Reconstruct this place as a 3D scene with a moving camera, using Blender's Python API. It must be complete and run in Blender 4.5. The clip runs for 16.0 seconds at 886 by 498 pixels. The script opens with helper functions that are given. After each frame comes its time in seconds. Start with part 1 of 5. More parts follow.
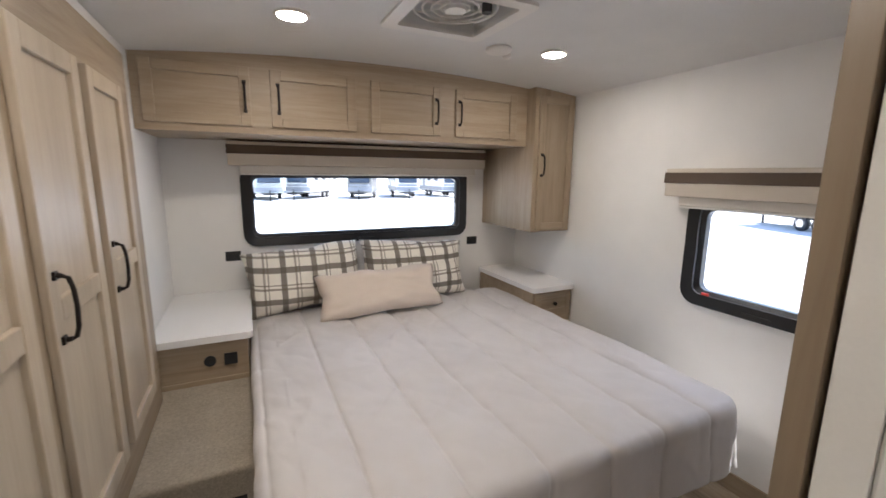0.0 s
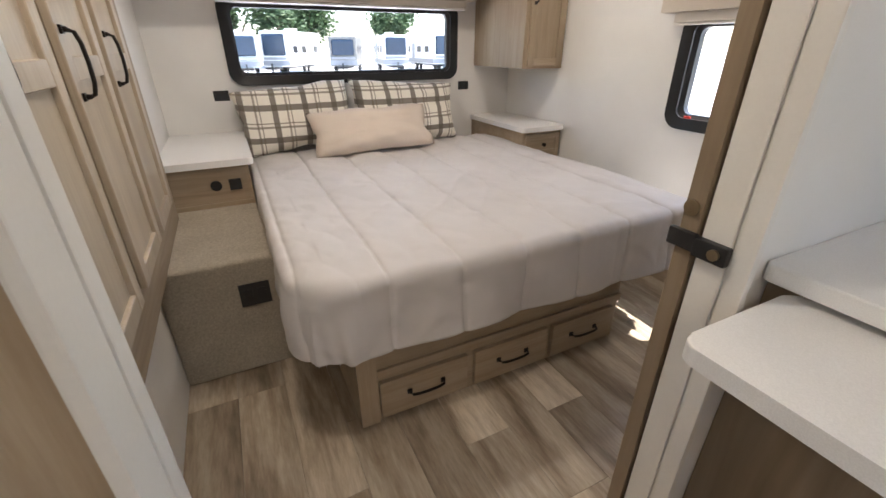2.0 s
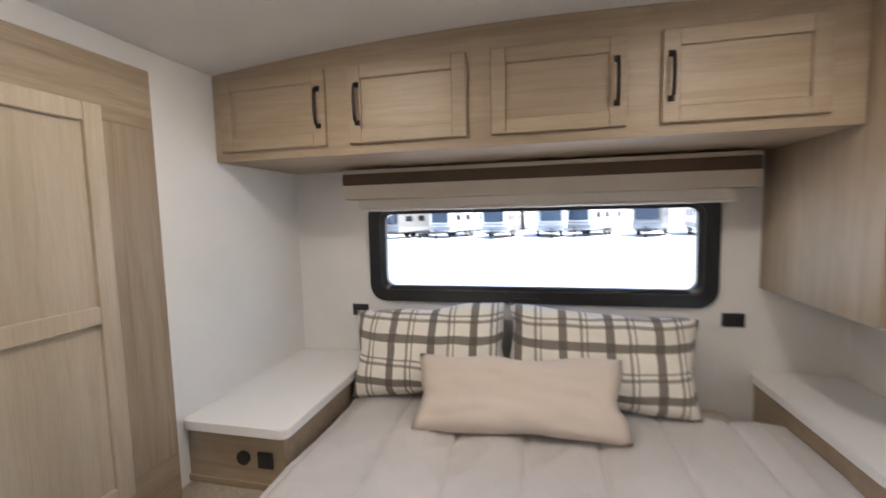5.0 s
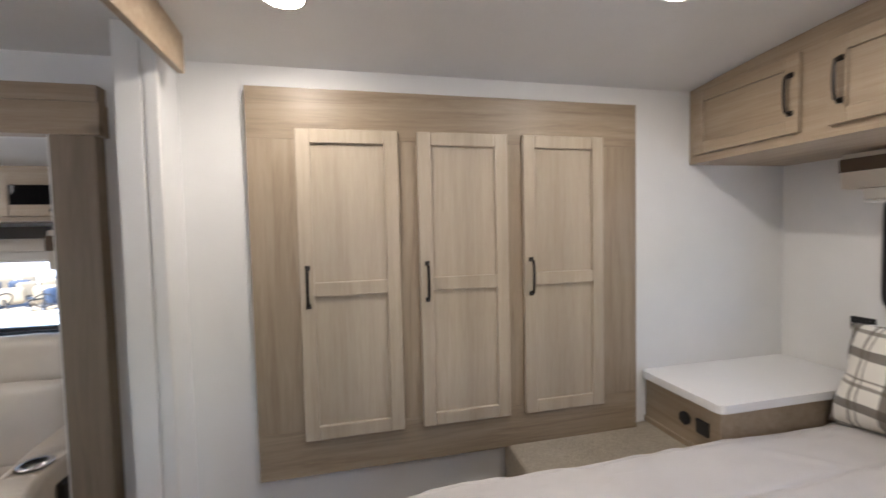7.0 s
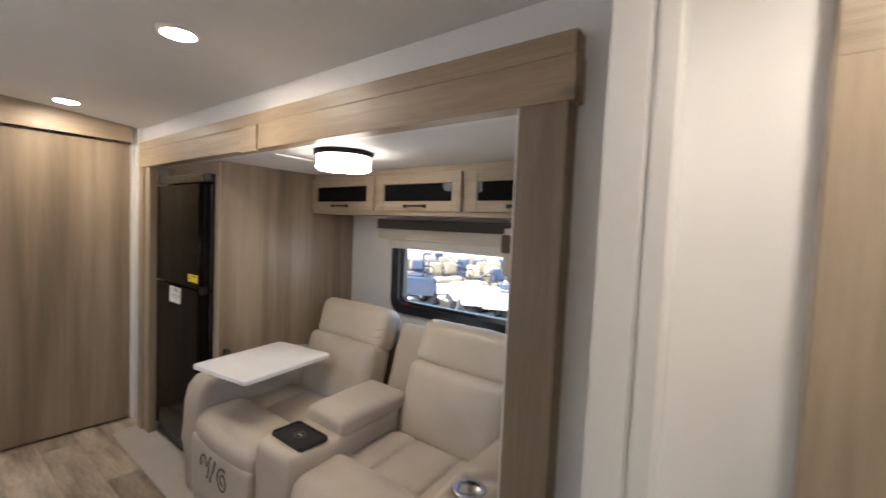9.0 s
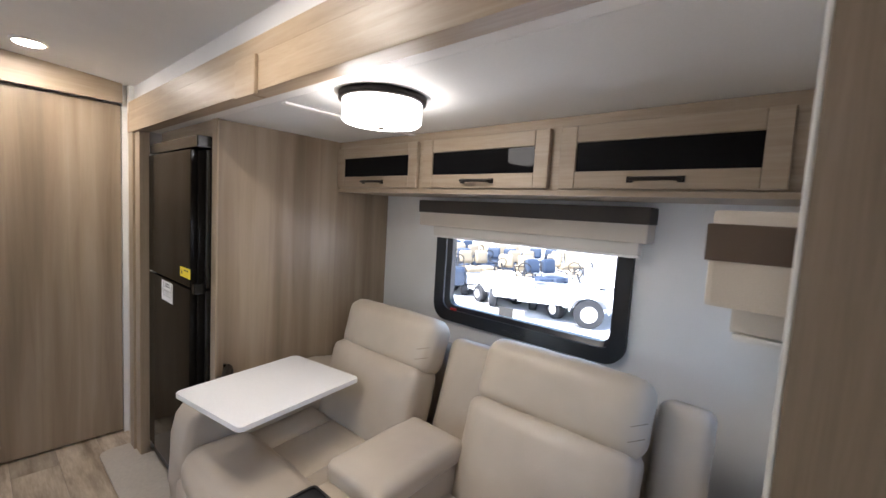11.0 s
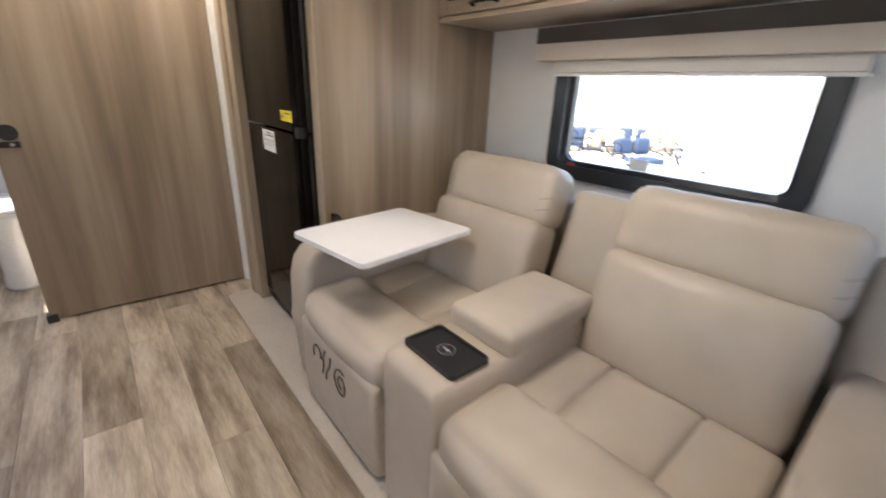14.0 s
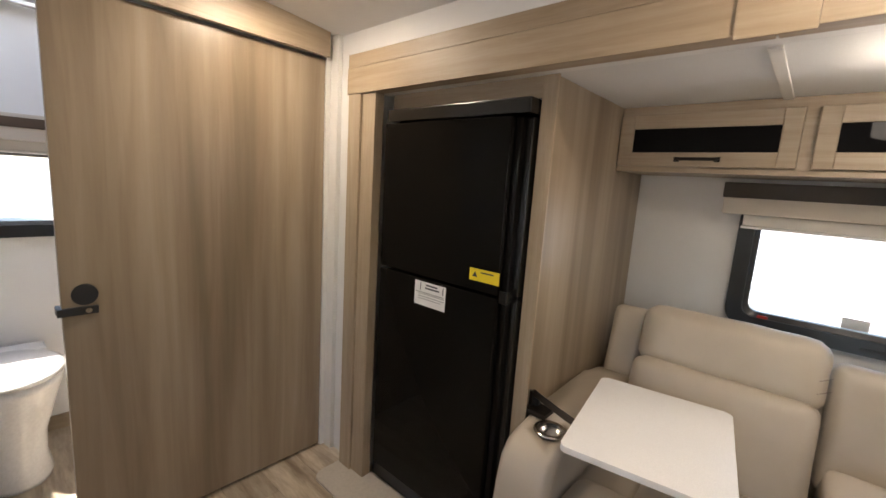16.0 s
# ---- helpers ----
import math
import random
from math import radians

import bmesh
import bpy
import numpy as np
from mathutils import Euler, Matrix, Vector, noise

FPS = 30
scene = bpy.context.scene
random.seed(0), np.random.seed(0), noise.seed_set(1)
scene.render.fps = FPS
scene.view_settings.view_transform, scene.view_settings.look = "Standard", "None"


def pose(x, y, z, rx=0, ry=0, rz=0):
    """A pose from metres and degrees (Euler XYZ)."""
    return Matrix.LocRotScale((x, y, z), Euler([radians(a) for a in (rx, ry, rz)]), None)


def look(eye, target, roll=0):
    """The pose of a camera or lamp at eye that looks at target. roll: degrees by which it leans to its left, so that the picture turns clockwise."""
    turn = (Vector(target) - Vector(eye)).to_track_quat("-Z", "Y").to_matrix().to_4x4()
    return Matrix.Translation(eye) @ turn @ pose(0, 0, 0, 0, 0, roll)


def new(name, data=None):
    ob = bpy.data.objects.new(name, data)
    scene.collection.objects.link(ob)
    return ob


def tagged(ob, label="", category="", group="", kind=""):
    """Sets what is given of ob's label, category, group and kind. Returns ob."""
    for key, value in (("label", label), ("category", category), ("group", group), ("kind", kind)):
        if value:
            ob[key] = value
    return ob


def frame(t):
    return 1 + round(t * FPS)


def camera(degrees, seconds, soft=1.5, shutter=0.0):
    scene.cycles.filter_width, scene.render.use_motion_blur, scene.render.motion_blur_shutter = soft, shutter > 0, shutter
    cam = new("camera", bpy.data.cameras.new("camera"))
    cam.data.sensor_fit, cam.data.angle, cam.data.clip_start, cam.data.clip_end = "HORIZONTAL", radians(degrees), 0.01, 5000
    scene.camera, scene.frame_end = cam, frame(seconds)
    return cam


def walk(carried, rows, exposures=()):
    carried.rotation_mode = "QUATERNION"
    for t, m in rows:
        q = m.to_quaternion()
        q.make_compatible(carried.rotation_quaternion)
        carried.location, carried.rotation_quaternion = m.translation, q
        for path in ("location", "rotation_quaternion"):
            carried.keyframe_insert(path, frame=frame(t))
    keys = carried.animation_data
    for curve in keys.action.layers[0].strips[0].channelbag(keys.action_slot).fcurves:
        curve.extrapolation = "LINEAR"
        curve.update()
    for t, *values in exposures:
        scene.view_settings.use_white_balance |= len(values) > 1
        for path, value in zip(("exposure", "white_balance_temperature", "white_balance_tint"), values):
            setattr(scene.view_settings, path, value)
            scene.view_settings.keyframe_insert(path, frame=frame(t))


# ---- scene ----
cam = camera(93.6, 16.0, 1.5, 0.5)
PATH = [
    (0, (0.387, -0.912, 1.536), (1.226, 0.869, 1.181), 0.6),
    (0.5, (0.354, -0.842, 1.503), (1.316, 0.853, 1.057), 0.4),
    (1, (0.345, -0.859, 1.396), (1.319, 0.776, 0.782), 0.6),
    (1.5, (0.346, -1.008, 1.297), (1.217, 0.613, 0.512), 0.1),
    (2, (0.31, -1.102, 1.282), (1.104, 0.511, 0.408), 0.0),
    (2.5, (0.313, -1.116, 1.296), (1.033, 0.542, 0.44), -0.8),
    (3, (0.389, -0.951, 1.299), (1.016, 0.792, 0.544), -2.1),
    (3.2, (0.43, -0.841, 1.324), (1.015, 0.942, 0.632), -2.6),
    (4.3, (0.93, -0.36, 1.46), (0.87, 1.6, 1.07), -1.9),
    (5.3, (1.3, 0.082, 1.503), (0.51, 1.918, 1.421), -0.9),
    (5.5, (1.348, 0.055, 1.502), (0.25, 1.727, 1.449), -0.5),
    (6, (1.456, -0.065, 1.476), (-0.216, 1.043, 1.479), -1.0),
    (6.5, (1.554, -0.096, 1.475), (-0.325, 0.589, 1.467), -1.1),
    (7, (1.607, -0.1, 1.446), (-0.341, 0.347, 1.355), -1.3),
    (7.5, (1.562, -0.161, 1.427), (-0.434, -0.121, 1.317), -0.5),
    (8, (1.348, -0.273, 1.468), (-0.593, -0.728, 1.312), 0.5),
    (8.5, (1.137, -0.376, 1.47), (-0.641, -1.285, 1.345), 1.4),
    (9, (0.957, -0.514, 1.472), (-0.624, -1.736, 1.37), 2.5),
    (9.2, (0.881, -0.565, 1.479), (-0.631, -1.871, 1.381), 3.0),
    (11.3, (0.583, -1.065, 1.433), (-0.916, -2.372, 1.223), 3.5),
    (11.5, (0.589, -1.076, 1.419), (-0.917, -2.364, 1.154), 3.2),
    (12, (0.601, -1.078, 1.39), (-0.9, -2.339, 0.993), 2.6),
    (12.5, (0.612, -1.071, 1.344), (-0.856, -2.319, 0.809), 2.0),
    (13, (0.623, -1.067, 1.295), (-0.791, -2.298, 0.599), 1.4),
    (13.5, (0.618, -1.101, 1.254), (-0.694, -2.403, 0.489), 1.3),
    (14, (0.6, -1.263, 1.245), (-0.603, -2.695, 0.535), 2.5),
    (14.5, (0.583, -1.579, 1.293), (-0.506, -3.145, 0.693), 4.0),
    (15, (0.778, -1.879, 1.332), (-0.357, -3.451, 0.841), 4.8),
    (15.5, (0.961, -2.115, 1.401), (-0.348, -3.585, 1.046), 4.5),
    (16, (1.121, -2.259, 1.434), (-0.362, -3.564, 1.119), 3.7),
]
EXPOSURES = [(0, 1.95, 6000, 11), (1, 1.95, 6000, 11), (2, 2.15, 6300, 11), (3, 2.08, 6000, 11), (5.3, 1.95, 6150, 11), (6, 2.05, 6300, 11), (7, 2.0, 5900, 11), (8, 1.98, 6400, 12), (9, 2.02, 6400, 12), (11.5, 2.3, 5950, 12), (12.5, 2.42, 6050, 12), (13.5, 2.5, 6150, 12), (15, 2.2, 6700, 12), (16, 2.1, 6900, 12)]
walk(cam, [(t, look(e, a, r)) for t, e, a, r in PATH], EXPOSURES)

# ---- world and light ----
world = bpy.data.worlds.new("sky")
scene.world = world
world.use_nodes = True
wn = world.node_tree.nodes
sky = wn.new("ShaderNodeTexSky")
sky.sky_type = "NISHITA"
sky.sun_disc = False
sky.sun_elevation = radians(64)
sky.sun_rotation = radians(110)
wn["Background"].inputs["Strength"].default_value = 0.15
world.node_tree.links.new(sky.outputs[0], wn["Background"].inputs["Color"])
sun_data = bpy.data.lights.new("sun", "SUN")
sun_data.energy, sun_data.angle, sun_data.color = 4.0, radians(0.53), (1.0, 0.95, 0.88)
sun = new("sun", sun_data)
sun.matrix_world = look((0.455, -0.15, 0.95), (0, 0, 0))

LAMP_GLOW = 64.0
DRUM_GLOW = 4.2


# ---- materials ----
def material(name, base, rough=0.5, metal=0.0):
    m = bpy.data.materials.new(name)
    m.use_nodes = True
    b = m.node_tree.nodes["Principled BSDF"]
    b.inputs["Base Color"].default_value = (*base, 1)
    b.inputs["Roughness"].default_value = rough
    b.inputs["Metallic"].default_value = metal
    return m


def add(m, kind, **values):
    n = m.node_tree.nodes.new(kind)
    for k, v in values.items():
        n.inputs[k].default_value = v
    return n


def link(m, a, b):
    m.node_tree.links.new(a, b)


def coords(m, scale, rotate=(0, 0, 0)):
    tc = m.node_tree.nodes.new("ShaderNodeTexCoord")
    mp = m.node_tree.nodes.new("ShaderNodeMapping")
    mp.inputs["Scale"].default_value = scale
    mp.inputs["Rotation"].default_value = rotate
    link(m, tc.outputs["Object"], mp.inputs["Vector"])
    return mp


def noise_of(m, mp, scale, detail=4.0, rough=0.55):
    n = add(m, "ShaderNodeTexNoise", Scale=scale, Detail=detail, Roughness=rough)
    link(m, mp.outputs[0], n.inputs["Vector"])
    return n


def ramp(m, fac, stops):
    r = m.node_tree.nodes.new("ShaderNodeValToRGB")
    e = r.color_ramp.elements
    while len(e) < len(stops):
        e.new(0.5)
    for el, (p, c) in zip(e, stops):
        el.position, el.color = p, (*c, 1)
    link(m, fac, r.inputs["Fac"])
    return r


def mix(m, fac, a, b, blend="MIX"):
    x = m.node_tree.nodes.new("ShaderNodeMix")
    x.data_type, x.blend_type = "RGBA", blend
    for v, s in ((fac, x.inputs[0]), (a, x.inputs[6]), (b, x.inputs[7])):
        if isinstance(v, (int, float)):
            s.default_value = v
        elif isinstance(v, tuple):
            s.default_value = (*v, 1)
        else:
            link(m, v, s)
    return x.outputs[2]


def bump(m, height, strength, distance=0.002):
    b = add(m, "ShaderNodeBump", Strength=strength, Distance=distance)
    link(m, height, b.inputs["Height"])
    link(m, b.outputs[0], m.node_tree.nodes["Principled BSDF"].inputs["Normal"])


def base_of(m):
    return m.node_tree.nodes["Principled BSDF"].inputs["Base Color"]


def mottled(name, base, rough, amount=0.12, fine=220.0, relief=0.15, metal=0.0, dist=0.0006, speck=0.9):
    """A plain surface with faint stains at one scale and grain at another."""
    m = material(name, base, rough, metal)
    mp = coords(m, (1, 1, 1))
    big, small = noise_of(m, mp, 2.6, 3), noise_of(m, mp, fine, 2)
    dark = tuple(c * (1 - amount) for c in base)
    light = tuple(min(1, c * (1 + amount * 0.5)) for c in base)
    r = ramp(m, big.outputs["Fac"], [(0.3, dark), (0.7, light)])
    r2 = ramp(m, small.outputs["Fac"], [(0.3, (speck, speck, speck)), (0.7, (1, 1, 1))])
    link(m, mix(m, 1.0, r.outputs[0], r2.outputs[0], "MULTIPLY"), base_of(m))
    bump(m, small.outputs["Fac"], relief, dist)
    return m


def wood(name, dark, mid, light, axis="z", rough=0.45, band=1.0, often=1.6, knots=False, plain=False):
    """Printed wood laminate with its grain along one axis."""
    m = material(name, mid, rough)
    s = {"x": (0.5, 9, 9), "y": (9, 0.5, 9), "z": (9, 9, 0.5)}[axis]
    mp = coords(m, s)
    wide = coords(m, {"x": (0.15, 3.2, 3.2), "y": (3.2, 0.15, 3.2), "z": (3.2, 3.2, 0.15)}[axis])
    grain = noise_of(m, mp, 2.4 if plain else 3.6, 3 if plain else 8, 0.5 if plain else 0.65)
    grain.inputs["Distortion"].default_value = 0.8
    fine = noise_of(m, mp, 22.0, 4, 0.6)
    bands = noise_of(m, wide, often, 2)
    r = ramp(m, grain.outputs["Fac"], [(0.28, dark), (0.5, mid), (0.72, light)])
    r2 = ramp(m, fine.outputs["Fac"], [(0.35, (0.97, 0.965, 0.96) if plain else (0.93, 0.92, 0.905)), (0.6, (1, 1, 1))])
    r3 = ramp(m, bands.outputs["Fac"], [(0.36, (1 - 0.14 * band, 1 - 0.15 * band, 1 - 0.165 * band)), (0.64, (1.0, 1.0, 1.0))])
    c = mix(m, 1.0, r.outputs[0], r2.outputs[0], "MULTIPLY")
    info = m.node_tree.nodes.new("ShaderNodeObjectInfo")
    tone = ramp(m, info.outputs["Random"], [(0.0, (0.93, 0.93, 0.93)), (1.0, (1.03, 1.03, 1.03))])
    c = mix(m, 1.0, c, r3.outputs[0], "MULTIPLY")
    if knots:
        spot = coords(m, {"x": (2.2, 5, 5), "y": (5, 2.2, 5), "z": (5, 5, 2.2)}[axis])
        v = add(m, "ShaderNodeTexVoronoi", Scale=1.0)
        link(m, spot.outputs[0], v.inputs["Vector"])
        dot = ramp(m, v.outputs["Distance"], [(0.035, (1, 1, 1)), (0.12, (0, 0, 0))])
        pick = m.node_tree.nodes.new("ShaderNodeSeparateColor")
        link(m, v.outputs["Color"], pick.inputs[0])
        some = m.node_tree.nodes.new("ShaderNodeMath")
        some.operation = "GREATER_THAN"
        some.inputs[1].default_value = 0.35
        link(m, pick.outputs[0], some.inputs[0])
        c = mix(m, mix(m, 1.0, dot.outputs[0], some.outputs[0], "MULTIPLY"), c, tuple(t * 0.55 for t in dark))
    link(m, mix(m, 1.0, c, tone.outputs[0], "MULTIPLY"), base_of(m))
    bump(m, fine.outputs["Fac"], 0.18, 0.0006)
    return m


CAB = ((0.33, 0.252, 0.17), (0.40, 0.316, 0.222), (0.45, 0.366, 0.268))
wood_z = wood("cabinet_wood_upright", *CAB, axis="z")
wood_x = wood("cabinet_wood_across_x", *CAB, axis="x")
wood_y = wood("cabinet_wood_across_y", *CAB, axis="y")
door_wood = wood("pale_door_wood", (0.41, 0.338, 0.25), (0.465, 0.392, 0.30), (0.495, 0.428, 0.335), axis="z", rough=0.38)
surround_z = wood("surround_wood_upright", (0.26, 0.195, 0.13), (0.35, 0.275, 0.192), (0.41, 0.335, 0.245), axis="z", band=1.5, knots=True)
surround_y = wood("surround_wood", (0.24, 0.18, 0.12), (0.35, 0.275, 0.192), (0.42, 0.34, 0.25), axis="y", band=1.5, knots=True)
SHADE = ((0.27, 0.205, 0.14), (0.32, 0.248, 0.172), (0.355, 0.282, 0.205))
panel_wood = wood("striped_wall_panel", *SHADE, axis="z", rough=0.33, band=2.6, often=2.4, plain=True)
fascia_wood = wood("fascia_wood", (0.31, 0.23, 0.15), (0.39, 0.30, 0.205), (0.44, 0.35, 0.25), axis="y", knots=True)
# darkened post wood: the north post's shade is put into its colour
fascia_post_shaded = wood("fascia_wood_upright_shaded", (0.19, 0.145, 0.095), (0.255, 0.198, 0.135), (0.305, 0.245, 0.175), axis="z")
white_wall = mottled("white_wall_vinyl", (0.78, 0.77, 0.75), 0.55, 0.05, 320, 0.06, speck=0.975)
white_trim = mottled("white_trim", (0.77, 0.75, 0.71), 0.42, 0.05, 160, 0.04, speck=0.975)
ceiling_white = mottled("ceiling_vinyl", (0.72, 0.715, 0.70), 0.6, 0.05, 180, 0.1, speck=0.96)
worktop_white = mottled("worktop_white", (0.86, 0.855, 0.845), 0.32, 0.03, 400, 0.03)
black_metal = mottled("black_metal", (0.022, 0.018, 0.016), 0.4, 0.2, 200, 0.05, 0.6)
black_plastic = mottled("black_plastic", (0.018, 0.018, 0.02), 0.38, 0.2, 260, 0.08)
window_black = mottled("window_frame_black", (0.012, 0.013, 0.016), 0.30, 0.2, 260, 0.05)
fridge_black = material("fridge_gloss_black", (0.006, 0.0055, 0.005), 0.05)
fridge_black.node_tree.nodes["Principled BSDF"].inputs["Specular IOR Level"].default_value = 0.1
fridge_edge = mottled("fridge_edge_black", (0.010, 0.010, 0.010), 0.22, 0.1, 200, 0.04)
valance_cloth = mottled("valance_cloth", (0.62, 0.56, 0.48), 0.85, 0.06, 500, 0.3)
valance_band = mottled("valance_band", (0.10, 0.068, 0.045), 0.7, 0.15, 500, 0.3)
valance_grey = mottled("valance_band_grey", (0.07, 0.06, 0.053), 0.7, 0.15, 500, 0.3)
shade_cloth = mottled("shade_cloth", (0.70, 0.66, 0.60), 0.9, 0.05, 600, 0.3)
steel = mottled("brushed_steel", (0.62, 0.60, 0.57), 0.22, 0.1, 120, 0.05, 1.0)
brass = mottled("worn_pin", (0.45, 0.36, 0.24), 0.35, 0.2, 100, 0.05, 1.0)
porcelain = mottled("porcelain", (0.86, 0.86, 0.85), 0.12, 0.02, 90, 0.02)
rubber = mottled("tyre_rubber", (0.03, 0.03, 0.032), 0.8, 0.2, 80, 0.3)
slide_vinyl = mottled("slide_floor_vinyl", (0.56, 0.51, 0.44), 0.5, 0.12, 60, 0.15)
paper = mottled("paper_label", (0.82, 0.81, 0.79), 0.6, 0.03, 200, 0.02)
yellow_label = mottled("yellow_label", (0.80, 0.62, 0.02), 0.5, 0.04, 200, 0.02)
ink = mottled("dark_ink", (0.05, 0.05, 0.055), 0.6, 0.05, 200, 0.02)
red_plastic = mottled("red_plastic", (0.55, 0.03, 0.02), 0.4, 0.1, 200, 0.03)
stitch = mottled("brown_thread", (0.10, 0.075, 0.06), 0.7, 0.1, 300, 0.2)
chip_grey = mottled("grey_print", (0.30, 0.29, 0.28), 0.5, 0.05, 200, 0.02)

# soft goods
leather = material("greige_leatherette", (0.47, 0.405, 0.325), 0.42)
mp = coords(leather, (1, 1, 1))
lb, lf = noise_of(leather, mp, 3.5, 3), noise_of(leather, mp, 260, 3)
lw = noise_of(leather, mp, 14, 3)
lr = ramp(leather, lb.outputs["Fac"], [(0.3, (0.43, 0.37, 0.295)), (0.7, (0.51, 0.445, 0.36))])
link(leather, lr.outputs[0], base_of(leather))
lm = mix(leather, 0.72, lf.outputs["Fac"], lw.outputs["Fac"])
bump(leather, lm, 0.35, 0.004)

# dark leather tone that paints the shade inside creases
crease_shade = mottled("leather_crease_shade", (0.20, 0.165, 0.13), 0.6, 0.1, 200, 0.05)
quilt = material("quilted_satin", (0.60, 0.56, 0.525), 0.55)
quilt.node_tree.nodes["Principled BSDF"].inputs["Sheen Weight"].default_value = 0.25
mp = coords(quilt, (1, 1, 1))
qb, qf, qw = noise_of(quilt, mp, 2.2, 3), noise_of(quilt, mp, 420, 2), noise_of(quilt, mp, 9, 4)
qr = ramp(quilt, qb.outputs["Fac"], [(0.3, (0.565, 0.54, 0.535)), (0.7, (0.635, 0.61, 0.605))])
link(quilt, qr.outputs[0], base_of(quilt))
bump(quilt, mix(quilt, 0.8, qf.outputs["Fac"], qw.outputs["Fac"]), 0.45, 0.014)

cream = mottled("cream_linen", (0.70, 0.61, 0.53), 0.85, 0.05, 700, 0.4)

carpet = material("beige_carpet", (0.50, 0.43, 0.33), 0.95)
mp = coords(carpet, (1, 1, 1))
cn, cb = noise_of(carpet, mp, 120, 5, 0.8), noise_of(carpet, mp, 7, 3)
cr = ramp(carpet, cn.outputs["Fac"], [(0.34, (0.50, 0.43, 0.33)), (0.66, (0.76, 0.69, 0.57))])
cr2 = ramp(carpet, cb.outputs["Fac"], [(0.3, (0.85, 0.84, 0.82)), (0.7, (1, 1, 1))])
link(carpet, mix(carpet, 1.0, cr.outputs[0], cr2.outputs[0], "MULTIPLY"), base_of(carpet))
bump(carpet, cn.outputs["Fac"], 1.0, 0.02)

# plaid: broad and thin bands both ways over cream cloth, in the cushion's own width and height
plaid = material("plaid_cloth", (0.7, 0.65, 0.56), 0.9)
tc = plaid.node_tree.nodes.new("ShaderNodeTexCoord")
sep = plaid.node_tree.nodes.new("ShaderNodeSeparateXYZ")
link(plaid, tc.outputs["Object"], sep.inputs[0])


def math_node(m, op, a, b):
    n = m.node_tree.nodes.new("ShaderNodeMath")
    n.operation = op
    for v, s in ((a, n.inputs[0]), (b, n.inputs[1])):
        if isinstance(v, (int, float)):
            s.default_value = v
        else:
            link(m, v, s)
    return n.outputs[0]


def stripe(m, value, pitch, start, width):
    f = math_node(m, "FRACT", math_node(m, "DIVIDE", math_node(m, "ADD", value, 10 * pitch - start), pitch), 0)
    return math_node(m, "LESS_THAN", f, width / pitch)


col = (0.82, 0.785, 0.71)
cloth = col
for out, pitch, start, width, tone, amt in (
        (sep.outputs[0], 0.185, 0.02, 0.034, (0.125, 0.105, 0.085), 0.85),
        (sep.outputs[2], 0.185, 0.055, 0.034, (0.125, 0.105, 0.085), 0.85),
        (sep.outputs[0], 0.185, 0.105, 0.012, (0.14, 0.115, 0.085), 0.66),
        (sep.outputs[0], 0.185, 0.130, 0.007, (0.14, 0.115, 0.085), 0.66),
        (sep.outputs[2], 0.185, 0.140, 0.012, (0.14, 0.115, 0.085), 0.7),
        (sep.outputs[2], 0.185, 0.165, 0.007, (0.14, 0.115, 0.085), 0.7)):
    fac = math_node(plaid, "MULTIPLY", stripe(plaid, out, pitch, start, width), amt)
    cloth = mix(plaid, fac, cloth, tone)
link(plaid, cloth, base_of(plaid))
weave = noise_of(plaid, coords(plaid, (1, 1, 1)), 500, 2)
bump(plaid, weave.outputs["Fac"], 0.35, 0.001)

# floor planks: weathered oak print, each one in its own tone
plank_mat = material("weathered_plank_vinyl", (0.4, 0.35, 0.29), 0.36)
mp = coords(plank_mat, (4.2, 0.62, 1))
info = plank_mat.node_tree.nodes.new("ShaderNodeObjectInfo")
shift = plank_mat.node_tree.nodes.new("ShaderNodeVectorMath")
shift.operation = "ADD"
comb = plank_mat.node_tree.nodes.new("ShaderNodeCombineXYZ")
link(plank_mat, math_node(plank_mat, "MULTIPLY", info.outputs["Random"], 37.0), comb.inputs[0])
link(plank_mat, math_node(plank_mat, "MULTIPLY", info.outputs["Random"], 91.0), comb.inputs[1])
link(plank_mat, mp.outputs[0], shift.inputs[0])
link(plank_mat, comb.outputs[0], shift.inputs[1])
pn = add(plank_mat, "ShaderNodeTexNoise", Scale=2.4, Detail=7.0, Roughness=0.62)
pf = add(plank_mat, "ShaderNodeTexNoise", Scale=16.0, Detail=5.0, Roughness=0.7)
for n in (pn, pf):
    link(plank_mat, shift.outputs[0], n.inputs["Vector"])
pr = ramp(plank_mat, pn.outputs["Fac"], [(0.33, (0.19, 0.148, 0.105)), (0.44, (0.34, 0.28, 0.215)), (0.56, (0.50, 0.435, 0.35)), (0.72, (0.60, 0.545, 0.465))])
pr2 = ramp(plank_mat, pf.outputs["Fac"], [(0.3, (0.76, 0.74, 0.71)), (0.6, (1, 1, 1))])
pt = ramp(plank_mat, info.outputs["Random"], [(0.0, (0.70, 0.67, 0.63)), (0.3, (0.95, 0.92, 0.87)), (0.65, (1.12, 1.09, 1.04)), (1.0, (1.36, 1.34, 1.30))])
pc = mix(plank_mat, 1.0, pr.outputs[0], pr2.outputs[0], "MULTIPLY")
link(plank_mat, mix(plank_mat, 1.0, pc, pt.outputs[0], "MULTIPLY"), base_of(plank_mat))
bump(plank_mat, pf.outputs["Fac"], 0.12, 0.0008)

